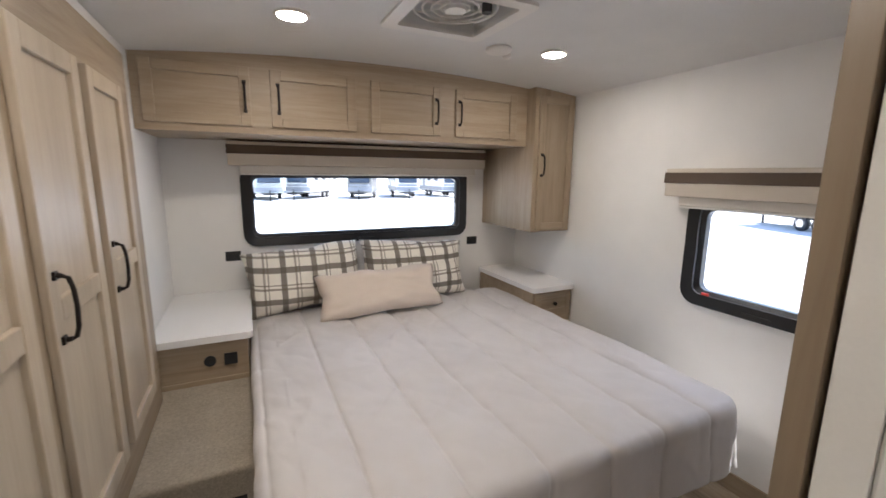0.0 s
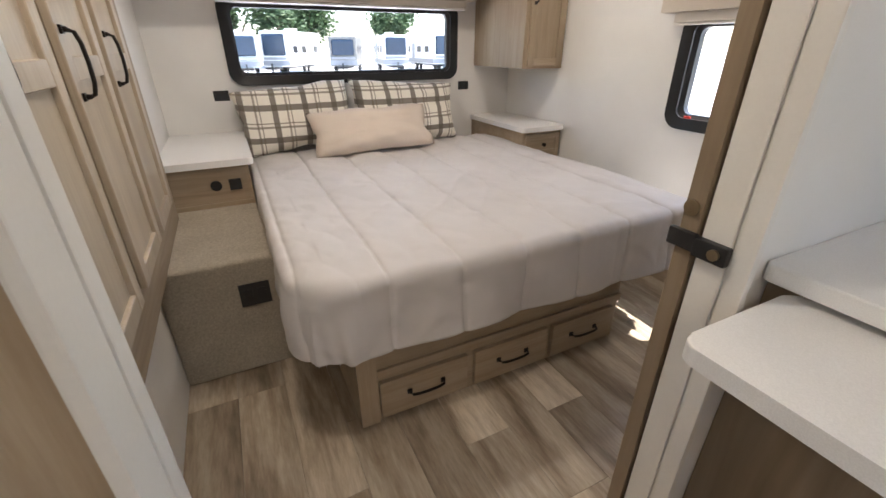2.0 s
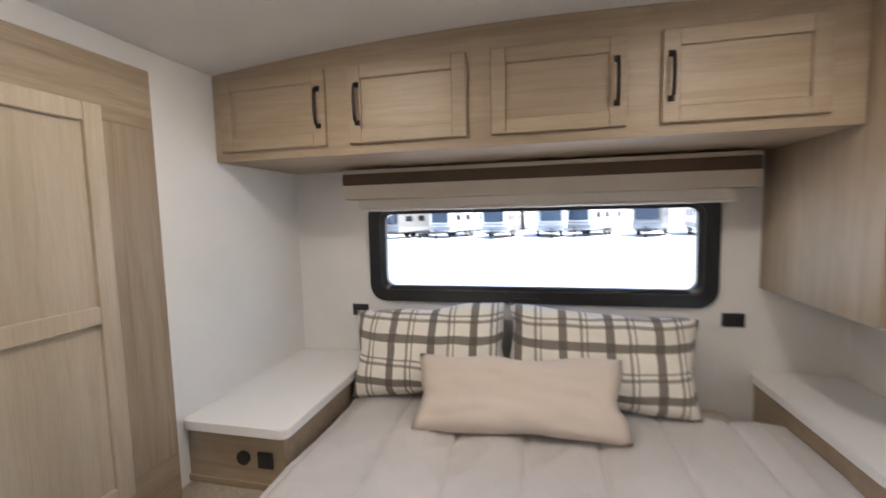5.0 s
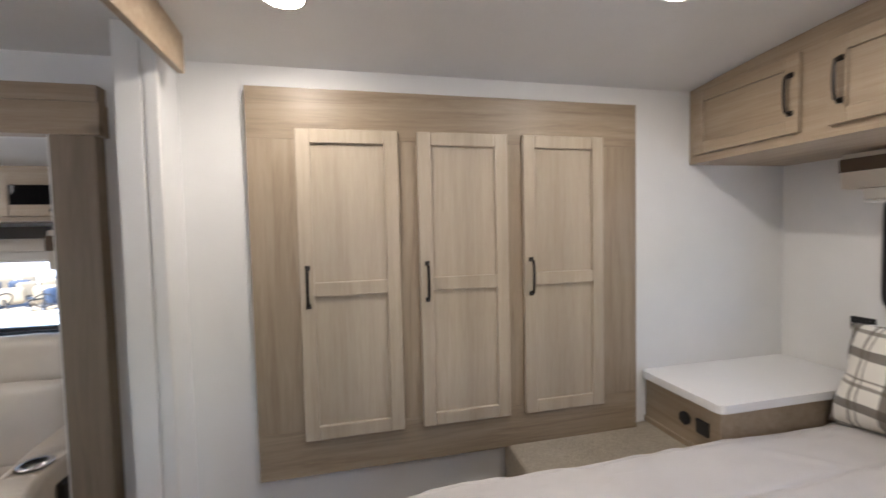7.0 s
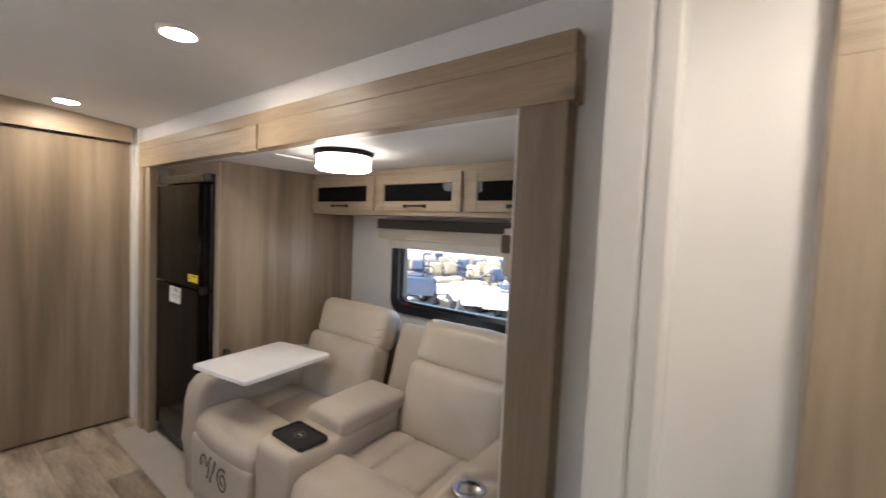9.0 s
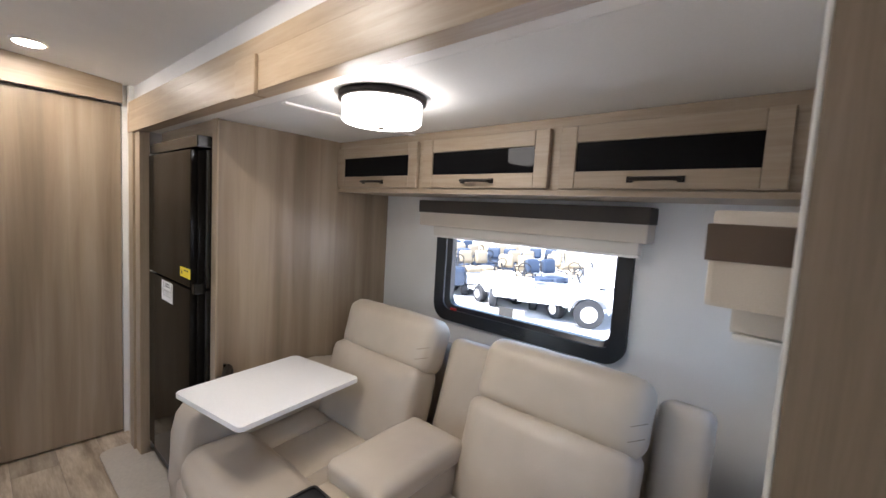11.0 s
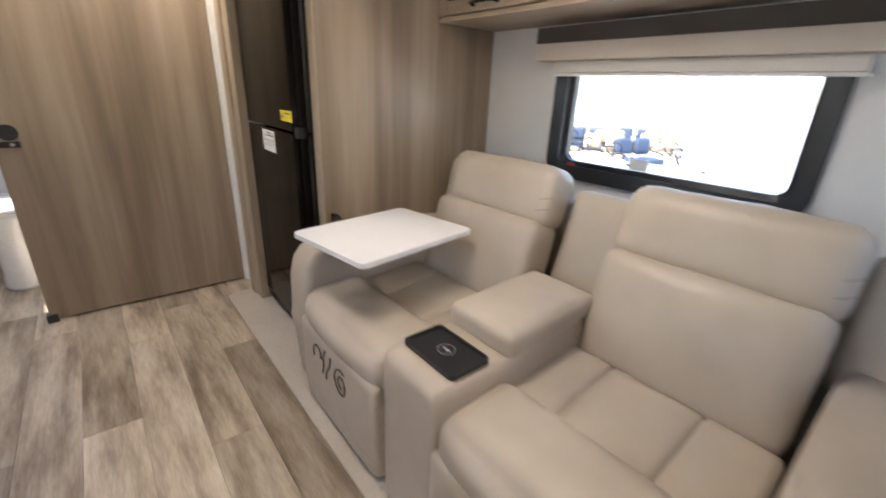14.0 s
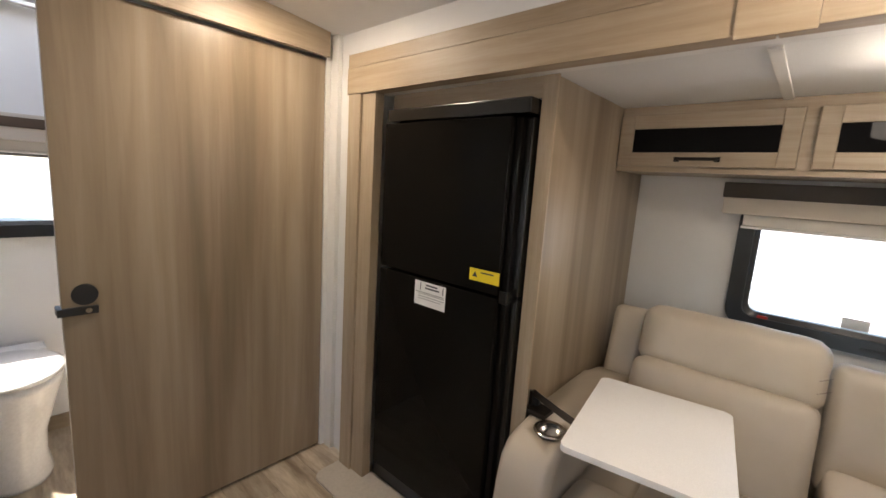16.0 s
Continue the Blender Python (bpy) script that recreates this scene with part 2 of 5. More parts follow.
glass = material("window_glass", (1, 1, 1), 0.0)
gb = glass.node_tree.nodes["Principled BSDF"]
gb.inputs["Transmission Weight"].default_value = 1.0
gb.inputs["IOR"].default_value = 1.02
dark_glass = material("smoked_glass", (0.008, 0.008, 0.009), 0.04)
dark_glass.node_tree.nodes["Principled BSDF"].inputs["Specular IOR Level"].default_value = 0.08


def glowing(name, colour, strength):
    m = material(name, (0.9, 0.9, 0.9), 0.4)
    b = m.node_tree.nodes["Principled BSDF"]
    b.inputs["Emission Color"].default_value = (*colour, 1)
    b.inputs["Emission Strength"].default_value = strength
    return m


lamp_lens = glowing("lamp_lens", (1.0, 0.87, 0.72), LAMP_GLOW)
drum_lens = glowing("drum_lens", (1.0, 0.90, 0.79), DRUM_GLOW)

gravel = mottled("pale_gravel", (0.58, 0.58, 0.58), 0.9, 0.15, 30, 0.3)
asphalt = mottled("lot_asphalt", (0.20, 0.19, 0.185), 0.9, 0.2, 30, 0.3)
trailer_white = mottled("trailer_white", (0.78, 0.78, 0.77), 0.35, 0.04, 60, 0.05)
trailer_grey = mottled("trailer_grey", (0.30, 0.31, 0.33), 0.4, 0.08, 60, 0.05)
trailer_sand = mottled("trailer_sand", (0.22, 0.21, 0.19), 0.4, 0.08, 60, 0.05)
trailer_pale = mottled("trailer_pale", (0.45, 0.50, 0.52), 0.4, 0.08, 60, 0.05)
navy_seat = mottled("cart_seat_navy", (0.04, 0.06, 0.10), 0.6, 0.1, 60, 0.1)
tan_seat = mottled("cart_seat_tan", (0.36, 0.29, 0.19), 0.6, 0.1, 60, 0.1)
cart_blue = mottled("cart_body_blue", (0.035, 0.05, 0.08), 0.35, 0.1, 60, 0.05)
cap_blue = mottled("cap_glass_blue", (0.02, 0.04, 0.075), 0.2, 0.1, 60, 0.02)
bark = mottled("bark", (0.14, 0.10, 0.075), 0.9, 0.3, 40, 0.6)
leaf = mottled("leaf", (0.07, 0.12, 0.045), 0.6, 0.3, 8, 0.1)


# ---- builders ----
def part(name, bm, mat, parent=None, label="", smooth=False):
    """Link a bmesh given in world places as one mesh, under a thing or a part if given."""
    root, off = parent, Vector()
    while root is not None:
        off += root.location
        root = root.parent
    if off.length:
        bmesh.ops.translate(bm, verts=bm.verts, vec=-off)
    bmesh.ops.recalc_face_normals(bm, faces=bm.faces)
    me = bpy.data.meshes.new(name)
    bm.to_mesh(me)
    bm.free()
    me.materials.append(mat)
    if smooth:
        for p in me.polygons:
            p.use_smooth = True
    ob = new(name, me)
    if parent is not None:
        ob.parent = parent
    if label:
        tagged(ob, label)
    return ob


def thing(name, at, label, category, group="", kind=""):
    ob = new(name)
    ob.location = at
    ob.empty_display_size = 0.1
    return tagged(ob, label, category, group, kind)


def boxes(*dims, bevel=0.0, seg=2):
    """Boxes (x0, x1, y0, y1, z0, z1) in one bmesh, with rounded edges."""
    bm = bmesh.new()
    for x0, x1, y0, y1, z0, z1 in dims:
        m = Matrix.Translation(((x0 + x1) / 2, (y0 + y1) / 2, (z0 + z1) / 2)) @ Matrix.Diagonal((abs(x1 - x0), abs(y1 - y0), abs(z1 - z0), 1))
        bmesh.ops.create_cube(bm, size=1, matrix=m)
    if bevel:
        bmesh.ops.bevel(bm, geom=list(bm.edges), offset=bevel, segments=seg, profile=0.7, affect="EDGES")
    return bm


WEST = Matrix(((0, 0, 1, 0), (1, 0, 0, 0), (0, 1, 0, 0), (0, 0, 0, 1)))      # (u, z, n): u north, n east
NORTH = Matrix(((1, 0, 0, 0), (0, 0, -1, 0), (0, 1, 0, 0), (0, 0, 0, 1)))    # u east, n south
EAST = Matrix(((0, 0, -1, 0), (1, 0, 0, 0), (0, 1, 0, 0), (0, 0, 0, 1)))     # u north, n west
SOUTH = Matrix(((1, 0, 0, 0), (0, 0, 1, 0), (0, 1, 0, 0), (0, 0, 0, 1)))     # u east, n north


def facing(bm, m):
    bmesh.ops.transform(bm, matrix=m, verts=bm.verts)
    return bm


def framed_door(parent, m, u0, u1, z0, z1, n0, n1, mat, rail_mat=None, stile=0.055, mid=None, glazed=False, name="door"):
    """A framed door: a panel set back, with stiles and rails proud of it as its parts."""
    w, g = stile, 0.004
    if glazed:
        d = part(name, facing(boxes((u0 + w - g, u1 - w + g, z0 + w - g, z1 - w + g, n0 + 0.002, n1 - 0.009)), m), dark_glass, parent, "dark smoked glass panel")
    else:
        d = part(name, facing(boxes((u0 + w - g, u1 - w + g, z0 + w - g, z1 - w + g, n0 + 0.001, n1 - 0.0125)), m), mat, parent)
    for a0, a1 in ((u0, u0 + w), (u1 - w, u1)):
        part("stile", facing(boxes((a0, a1, z0, z1, n0, n1), bevel=0.0022, seg=1), m), mat, d)
    spans = [(z0, z0 + w), (z1 - w, z1)] + ([(mid - w / 2, mid + w / 2)] if mid else [])
    for b0, b1 in spans:
        part("rail", facing(boxes((u0 + w + 0.0003, u1 - w - 0.0003, b0, b1, n0, n1 - 0.0006), bevel=0.0022, seg=1), m), rail_mat or mat, d)
    return d


def sweep(points, rx, ry=None, sides=8):
    """A tube along points; rx, ry its half thicknesses."""
    ry = ry or rx
    bm = bmesh.new()
    rings = []
    pts = [Vector(p) for p in points]
    for i, p in enumerate(pts):
        d = (pts[min(i + 1, len(pts) - 1)] - pts[max(i - 1, 0)]).normalized()
        ref = Vector((0, 0, 1)) if abs(d.z) < 0.9 else Vector((1, 0, 0))
        a = d.cross(ref).normalized()
        b = d.cross(a)
        rings.append([bm.verts.new(p + a * rx * math.cos(k * math.tau / sides) + b * ry * math.sin(k * math.tau / sides)) for k in range(sides)])
    for r0, r1 in zip(rings, rings[1:]):
        for k in range(sides):
            bm.faces.new((r0[k], r0[(k + 1) % sides], r1[(k + 1) % sides], r1[k]))
    bm.faces.new(rings[0])
    bm.faces.new(rings[-1])
    return bm


def pull(u, z, length, n, upright=True):
    """An arched bar pull with two feet, in (u, z, n)."""
    h = length / 2
    prof = [(-h, 0.0), (-h, 0.012), (-h * 0.93, 0.024), (-h * 0.6, 0.030), (0, 0.032), (h * 0.6, 0.030), (h * 0.93, 0.024), (h, 0.012), (h, 0.0)]
    pts = [(u, z + s, n + d) if upright else (u + s, z, n + d) for s, d in prof]
    bm = sweep(pts, 0.006, 0.005, 8)
    for s in (-h, h):
        c = (u, z + s, n + 0.003) if upright else (u + s, z, n + 0.003)
        bmesh.ops.create_cube(bm, size=1, matrix=Matrix.Translation(c) @ Matrix.Diagonal((0.018, 0.018, 0.006, 1)))
    return bm


def rounded_outline(u0, u1, z0, z1, r, seg=7):
    out = []
    for cu, cz, a0 in ((u1 - r, z1 - r, 0), (u0 + r, z1 - r, 90), (u0 + r, z0 + r, 180), (u1 - r, z0 + r, 270)):
        for k in range(seg + 1):
            a = radians(a0 + 90 * k / seg)
            out.append((cu + r * math.cos(a), cz + r * math.sin(a)))
    return out


def slab(outline, n0, n1, bevel=0.0):
    """A plate with the given outline in (u, z), from n0 to n1."""
    bm = bmesh.new()
    lo = [bm.verts.new((u, z, n0)) for u, z in outline]
    hi = [bm.verts.new((u, z, n1)) for u, z in outline]
    k = len(outline)
    bm.faces.new(lo)
    top = bm.faces.new(hi)
    for i in range(k):
        bm.faces.new((lo[i], lo[(i + 1) % k], hi[(i + 1) % k], hi[i]))
    if bevel:
        bmesh.ops.bevel(bm, geom=list(top.edges), offset=bevel, segments=2, profile=0.5, affect="EDGES")
    return bm


def ring(outer, inner, n0, n1, n_in=None):
    """A frame between two outlines with equal point counts; the inner edge may lie further back at n_in."""
    n_in = n1 if n_in is None else n_in
    bm = bmesh.new()
    k = len(outer)
    rows = [[bm.verts.new((u, z, n)) for u, z in line] for line, n in ((outer, n0), (outer, n1), (inner, n_in), (inner, n0))]
    for a in range(4):
        r0, r1 = rows[a], rows[(a + 1) % 4]
        for i in range(k):
            bm.faces.new((r0[i], r0[(i + 1) % k], r1[(i + 1) % k], r1[i]))
    return bm


def cylinder(centre, radius, depth, axis="z", r2=None, seg=28, bevel=0.0):
    bm = bmesh.new()
    rot = {"z": Matrix(), "x": Matrix.Rotation(radians(90), 4, "Y"), "y": Matrix.Rotation(radians(90), 4, "X")}[axis]
    bmesh.ops.create_cone(bm, cap_ends=True, segments=seg, radius1=radius, radius2=radius if r2 is None else r2, depth=depth, matrix=Matrix.Translation(centre) @ rot)
    if bevel:
        rims = [e for e in bm.edges if len(e.link_faces) == 2 and any(len(f.verts) > 4 for f in e.link_faces)]
        bmesh.ops.bevel(bm, geom=rims, offset=bevel, segments=2, profile=0.6, affect="EDGES")
    return bm


def lathe(profile, centre, seg=32, caps=True):
    """A turned body: profile of (radius, height) about the upright axis."""
    bm = bmesh.new()
    rows = [[bm.verts.new((centre[0] + r * math.cos(k * math.tau / seg), centre[1] + r * math.sin(k * math.tau / seg), centre[2] + h)) for k in range(seg)] for r, h in profile]
    for r0, r1 in zip(rows, rows[1:]):
        for k in range(seg):
            bm.faces.new((r0[k], r0[(k + 1) % seg], r1[(k + 1) % seg], r1[k]))
    if caps:
        bm.faces.new(rows[0])
        bm.faces.new(rows[-1])
    return bm


def cushion(size, radius, puff=(0, 0, 0), n=14, wrinkle=0.0, seed=0.0, m=Matrix()):
    """A stuffed block: rounded edges, faces swelling by puff, small wrinkles."""
    hx, hy, hz = (s / 2 for s in size)
    bm = bmesh.new()
    bmesh.ops.create_cube(bm, size=2)
    bmesh.ops.subdivide_edges(bm, edges=list(bm.edges), cuts=n, use_grid_fill=True)
    for v in bm.verts:
        a, b, c = v.co
        p = Vector((a * hx, b * hy, c * hz))
        q = Vector([max(-h + radius, min(h - radius, t)) for t, h in zip(p, (hx, hy, hz))])
        d = p - q
        if d.length > 1e-6:
            far = max(abs(t) for t in d)
            p = q + d.normalized() * far
        swell = Vector((math.copysign(1, a) * abs(a) ** 6 * (1 - b * b) * (1 - c * c) * puff[0],
                        math.copysign(1, b) * abs(b) ** 6 * (1 - a * a) * (1 - c * c) * puff[1],
                        math.copysign(1, c) * abs(c) ** 6 * (1 - a * a) * (1 - b * b) * puff[2]))
        p += swell
        if wrinkle:
            w = noise.noise(Vector((p.x * 9 + seed, p.y * 9, p.z * 9))) + 0.5 * noise.noise(Vector((p.x * 22, p.y * 22 + seed, p.z * 22)))
            p += p.normalized() * w * wrinkle
        v.co = m @ p
    return bm


def pillow_mesh(w, h, t, seed, m):
    """A pillow: full in the middle, thin along the seam, corners drawn out. Width x, height z, depth y."""
    bm = bmesh.new()
    n = 26
    grid = {}
    for side in (-1, 1):
        for i in range(n + 1):
            for j in range(n + 1):
                a, b = 2 * i / n - 1, 2 * j / n - 1
                full = max(0.0, (1 - a ** 4)) ** 0.5 * max(0.0, (1 - b ** 4)) ** 0.5
                rim = i in (0, n) or j in (0, n)
                if rim and side == 1:
                    grid[side, i, j] = grid[-1, i, j]
                    continue
                sag = 1 - 0.085 * (1 - abs(a * b))
                wr = noise.noise(Vector((a * 3 + seed, b * 3, side * 2.0))) * 0.02 * full
                edge = noise.noise(Vector((a * 2.2 + seed, b * 2.2, 5.0))) * 0.012
                p = Vector((a * w / 2 * sag + edge, side * (t / 2 * full) + wr, b * h / 2 * sag + edge))
                grid[side, i, j] = bm.verts.new(m @ p)
    for side in (-1, 1):
        for i in range(n):
            for j in range(n):
                f = [grid[side, i, j], grid[side, i + 1, j], grid[side, i + 1, j + 1], grid[side, i, j + 1]]
                bm.faces.new(f)
    return bm


def wall(name, m, u0, u1, z0, z1, n0, n1, openings=(), mat=None, label="smooth white vinyl-covered interior wall"):
    """A wall of real thickness with rectangular openings (u0, u1, z0, z1) cut through it."""
    us = sorted({u0, u1, *(v for o in openings for v in o[:2])})
    dims = []
    for a, b in zip(us, us[1:]):
        cuts = sorted((o[2], o[3]) for o in openings if o[0] < (a + b) / 2 < o[1])
        low = z0
        for c0, c1 in cuts:
            if c0 > low:
                dims.append((a, b, low, c0, n0, n1))
            low = c1
        if low < z1:
            dims.append((a, b, low, z1, n0, n1))
    bm = boxes(*dims)
    bmesh.ops.remove_doubles(bm, verts=bm.verts, dist=0.0001)
    facing(bm, m)
    return tagged(part(name, bm, mat or white_wall), label, "wall", "", "structure")


# ---- shell ----
CEIL, RISE = 2.066, 0.07
W, E, N, S = -0.06, 2.47, 2.05, -5.10
WT = CEIL + 0.085                # wall tops end inside the ceiling


def arch(x):
    """Height of the bowed ceiling's underside."""
    return CEIL + RISE * (1 - ((x - (W + E) / 2) / ((E - W) / 2)) ** 2) if W < x < E else CEIL



WIN_N = (0.40, 1.93, 1.10, 1.53)
WIN_E = (-0.32, 0.45, 0.93, 1.40)
SL_W, SL_N, SL_S, SL_C = -1.07, -1.0, -3.72, 1.79
WIN_W = (-2.45, -1.55, 0.94, 1.41)
WIN_SN = (-0.95, -0.32, 0.93, 1.36)
WIN_B = (0.62, 1.27, 1.09, 1.46)
wall("wall_north", NORTH, W - 0.05, E + 0.05, 0, WT + 0.015, -N - 0.05, -N, [WIN_N])
# two unseen openings in the east wall, added to bring daylight onto the floor
WIN_K_ADDED = (-2.75, -1.55, 1.05, 1.60)
WIN_D_ADDED = (-3.85, -3.25, 0.95, 1.75)
wall("wall_east", EAST, S, N, 0, WT, -E - 0.05, -E, [WIN_E, WIN_K_ADDED, WIN_D_ADDED])
wall("wall_west", WEST, S, N, 0, WT, W - 0.05, W, [(SL_S, SL_N + 0.001, 0.0, SL_C)])
wall("wall_south", SOUTH, W - 0.05, E + 0.05, 0, WT + 0.015, S - 0.05, S, [WIN_B])
wall("wall_slide_west", WEST, SL_S - 0.05, SL_N + 0.05, 0, SL_C, SL_W - 0.05, SL_W, [WIN_W])
wall("wall_slide_north", NORTH, SL_W, W - 0.05, 0, SL_C, -SL_N - 0.05, -SL_N, [WIN_SN])
wall("wall_slide_south", SOUTH, SL_W, W - 0.05, 0, SL_C, SL_S - 0.05, SL_S)
# the ceiling, with the holes for the roof vent and the added skylight
VX0, VX1, VY0, VY1 = 0.97, 1.33, 0.44, 0.80
BX0, BX1, BY0, BY1 = 0.75, 2.05, -5.02, -4.52
xs = sorted({W - 0.05, E + 0.05, VX0, VX1, BX0, BX1, *(W + (E - W) * k / 14 for k in range(15))})
ys = sorted({S - 0.05, N + 0.05, VY0, VY1, BY0, BY1})
cm = bmesh.new()
for xa, xb in zip(xs, xs[1:]):
    for ya, yb in zip(ys, ys[1:]):
        mx, my = (xa + xb) / 2, (ya + yb) / 2
        if (VX0 < mx < VX1 and VY0 < my < VY1) or (BX0 < mx < BX1 and BY0 < my < BY1):
            continue
        c = [cm.verts.new((x, y, arch(x) + d)) for d in (0, 0.12) for x, y in ((xa, ya), (xb, ya), (xb, yb), (xa, yb))]
        for f in ((0, 1, 2, 3), (7, 6, 5, 4), (0, 4, 5, 1), (1, 5, 6, 2), (2, 6, 7, 3), (3, 7, 4, 0)):
            cm.faces.new([c[k] for k in f])
bmesh.ops.recalc_face_normals(cm, faces=cm.faces)
tagged(part("ceiling", cm, ceiling_white), "off-white bowed vinyl ceiling with recessed lamps", "ceiling", "", "structure")
tagged(part("ceiling_slide", boxes((SL_W - 0.05, W - 0.051, SL_S - 0.05, SL_N + 0.05, SL_C, SL_C + 0.05)), ceiling_white),
       "low off-white ceiling of the slide-out room", "ceiling", "", "structure")
tagged(part("trim_slide_ceiling", boxes((SL_W, W - 0.06, -2.40, -2.37, SL_C - 0.008, SL_C - 0.0005), bevel=0.003), white_trim),
       "white batten over the ceiling seam", "trim", "", "structure")
# unseen skylight, added only so more sky and sun reach the bathroom
skylight = thing("skylight", ((BX0 + BX1) / 2, (BY0 + BY1) / 2, CEIL), "unseen skylight added to brighten the bathroom", "skylight", "", "structure")
# bedroom partition: a stub by the wardrobe and the part behind the sliding door
wall("wall_partition_west", SOUTH, W, 0.152, 0, WT, -0.735, -0.668)
wall("wall_partition_east", SOUTH, 1.110, E, 0, WT + 0.012, -0.735, -0.668)
# bathroom partition
wall("wall_bath_west", SOUTH, W, 0.90, 0, WT + 0.015, -4.17, -4.115)
wall("wall_bath_east", SOUTH, 1.75, E, 0, WT + 0.015, -4.17, -4.115)


def casing(name, *dims):
    return tagged(part(name, boxes(*dims, bevel=0.004), white_trim), "white painted door casing with a groove", "trim", "", "structure")


casing("trim_door_west", (0.1525, 0.169, -0.762, -0.690, 0, WT), (0.1525, 0.163, -0.690, -0.682, 0, WT), (0.1525, 0.169, -0.682, -0.645, 0, WT))
tagged(part("trim_stub_panel", boxes((W + 0.001, 0.152, -0.750, -0.7358, 0.006, WT), bevel=0.002), wood_z), "upright wood panel on the partition stub", "trim", "", "structure")
casing("trim_door_east", (1.090, 1.1095, -0.762, -0.724, 0, WT), (1.096, 1.1095, -0.724, -0.718, 0, WT), (1.090, 1.1095, -0.718, -0.660, 0, WT))
casing("trim_bath_corner", (-0.0595, -0.012, -4.114, -4.045, 0, CEIL + 0.004), (-0.0595, -0.035, -4.045, -3.985, 0, CEIL + 0.002))
for nm, d in (("baseboard_east", (E - 0.014, E - 0.0005, -0.66, 1.30, 0.006, 0.10)), ("baseboard_bath", (0.2, E - 0.02, S + 0.0005, S + 0.014, 0.006, 0.085)),
              ("baseboard_kitchen", (E - 0.014, E - 0.0005, -4.10, -1.5, 0.006, 0.10))):
    tagged(part(nm, boxes(d, bevel=0.003), wood_y if "bath" not in nm else wood_x), "greige wood baseboard along the wall foot", "baseboard", "", "structure")

# ---- floor ----
floor = tagged(part("floor", boxes((W - 0.05, E + 0.05, S - 0.05, N + 0.05, -0.05, 0.0), (SL_W - 0.05, W - 0.05, SL_S - 0.05, SL_N + 0.05, -0.05, 0.0)), mottled("floor_base", (0.16, 0.13, 0.10), 0.7)),
               "subfloor under weathered oak vinyl planks", "floor", "", "structure")
slide_floor = slab(rounded_outline(SL_W, 0.145, SL_S - 0.14, SL_N - 0.01, 0.05, 6), 0.0, 0.018, 0.006)
tagged(part("slide_floor", slide_floor, slide_vinyl), "pale beige vinyl slide-out floor with a rounded lip", "floor", "", "structure")


# ---- windows ----
def rv_window(name, m, u0, u1, z0, z1, n, label, latch=None, tab=None, note=None):
    """A black framed window with rounded corners; n is the wall's inner face."""
    w = thing(name, m @ Vector(((u0 + u1) / 2, z0 - 0.03, n)), label, "window", "", "structure")
    o = rounded_outline(u0 - 0.045, u1 + 0.045, z0 - 0.045, z1 + 0.045, 0.085)
    i = rounded_outline(u0 + 0.012, u1 - 0.012, z0 + 0.012, z1 - 0.012, 0.045)
    i2 = rounded_outline(u0 + 0.03, u1 - 0.03, z0 + 0.03, z1 - 0.03, 0.04)
    part("window_frame", facing(ring(o, i, n + 0.0005, n + 0.022, n + 0.012), m), window_black, w)
    part("inner_frame", facing(ring(rounded_outline(u0 - 0.002, u1 + 0.002, z0 - 0.002, z1 + 0.002, 0.05), i2, n - 0.055, n + 0.0, n - 0.02), m), window_black, w)
    p = part("pane", facing(slab(rounded_outline(u0 + 0.028, u1 - 0.028, z0 + 0.028, z1 - 0.028, 0.04), n - 0.045, n - 0.041), m), glass, w, "clear window glass")
    p.visible_shadow = False
    if latch:
        part("latch", facing(boxes((latch - 0.06, latch + 0.06, z0 - 0.026, z0 - 0.018, n + 0.014, n + 0.026), bevel=0.003), m), black_plastic, w, "slim window latch")
    if tab:
        part("egress_tab", facing(boxes((tab - 0.018, tab + 0.018, z0 + 0.014, z0 + 0.026, n + 0.0125, n + 0.02), bevel=0.002), m), red_plastic, w, "small red release tab")
    if note:
        part("window_sticker", facing(boxes((note - 0.04, note + 0.04, z0 + 0.032, z0 + 0.075, n - 0.0405, n - 0.0398)), m), paper, w, "pale sticker on the glass")
    return w


rv_window("window_1", NORTH, *WIN_N, -N, "wide black-framed window with rounded corners over the bed", 1.15)
rv_window("window_2", EAST, *WIN_E, -E, "black-framed side window with rounded corners", 0.12, 0.36)
rv_window("window_3", WEST, *WIN_W, SL_W, "black-framed window with rounded corners behind the recliners", -2.0, -2.36, -2.08)
rv_window("window_4", NORTH, *WIN_SN, -SL_N, "black-framed end window of the slide-out room")
# the next two windows fill the added daylight openings
rv_window("added_window_6", EAST, *WIN_K_ADDED, -E, "black-framed kitchen window")
rv_window("added_window_7", EAST, *WIN_D_ADDED, -E, "black-framed window of the entry side")
rv_window("window_5", SOUTH, *WIN_B, S, "black-framed bathroom window")


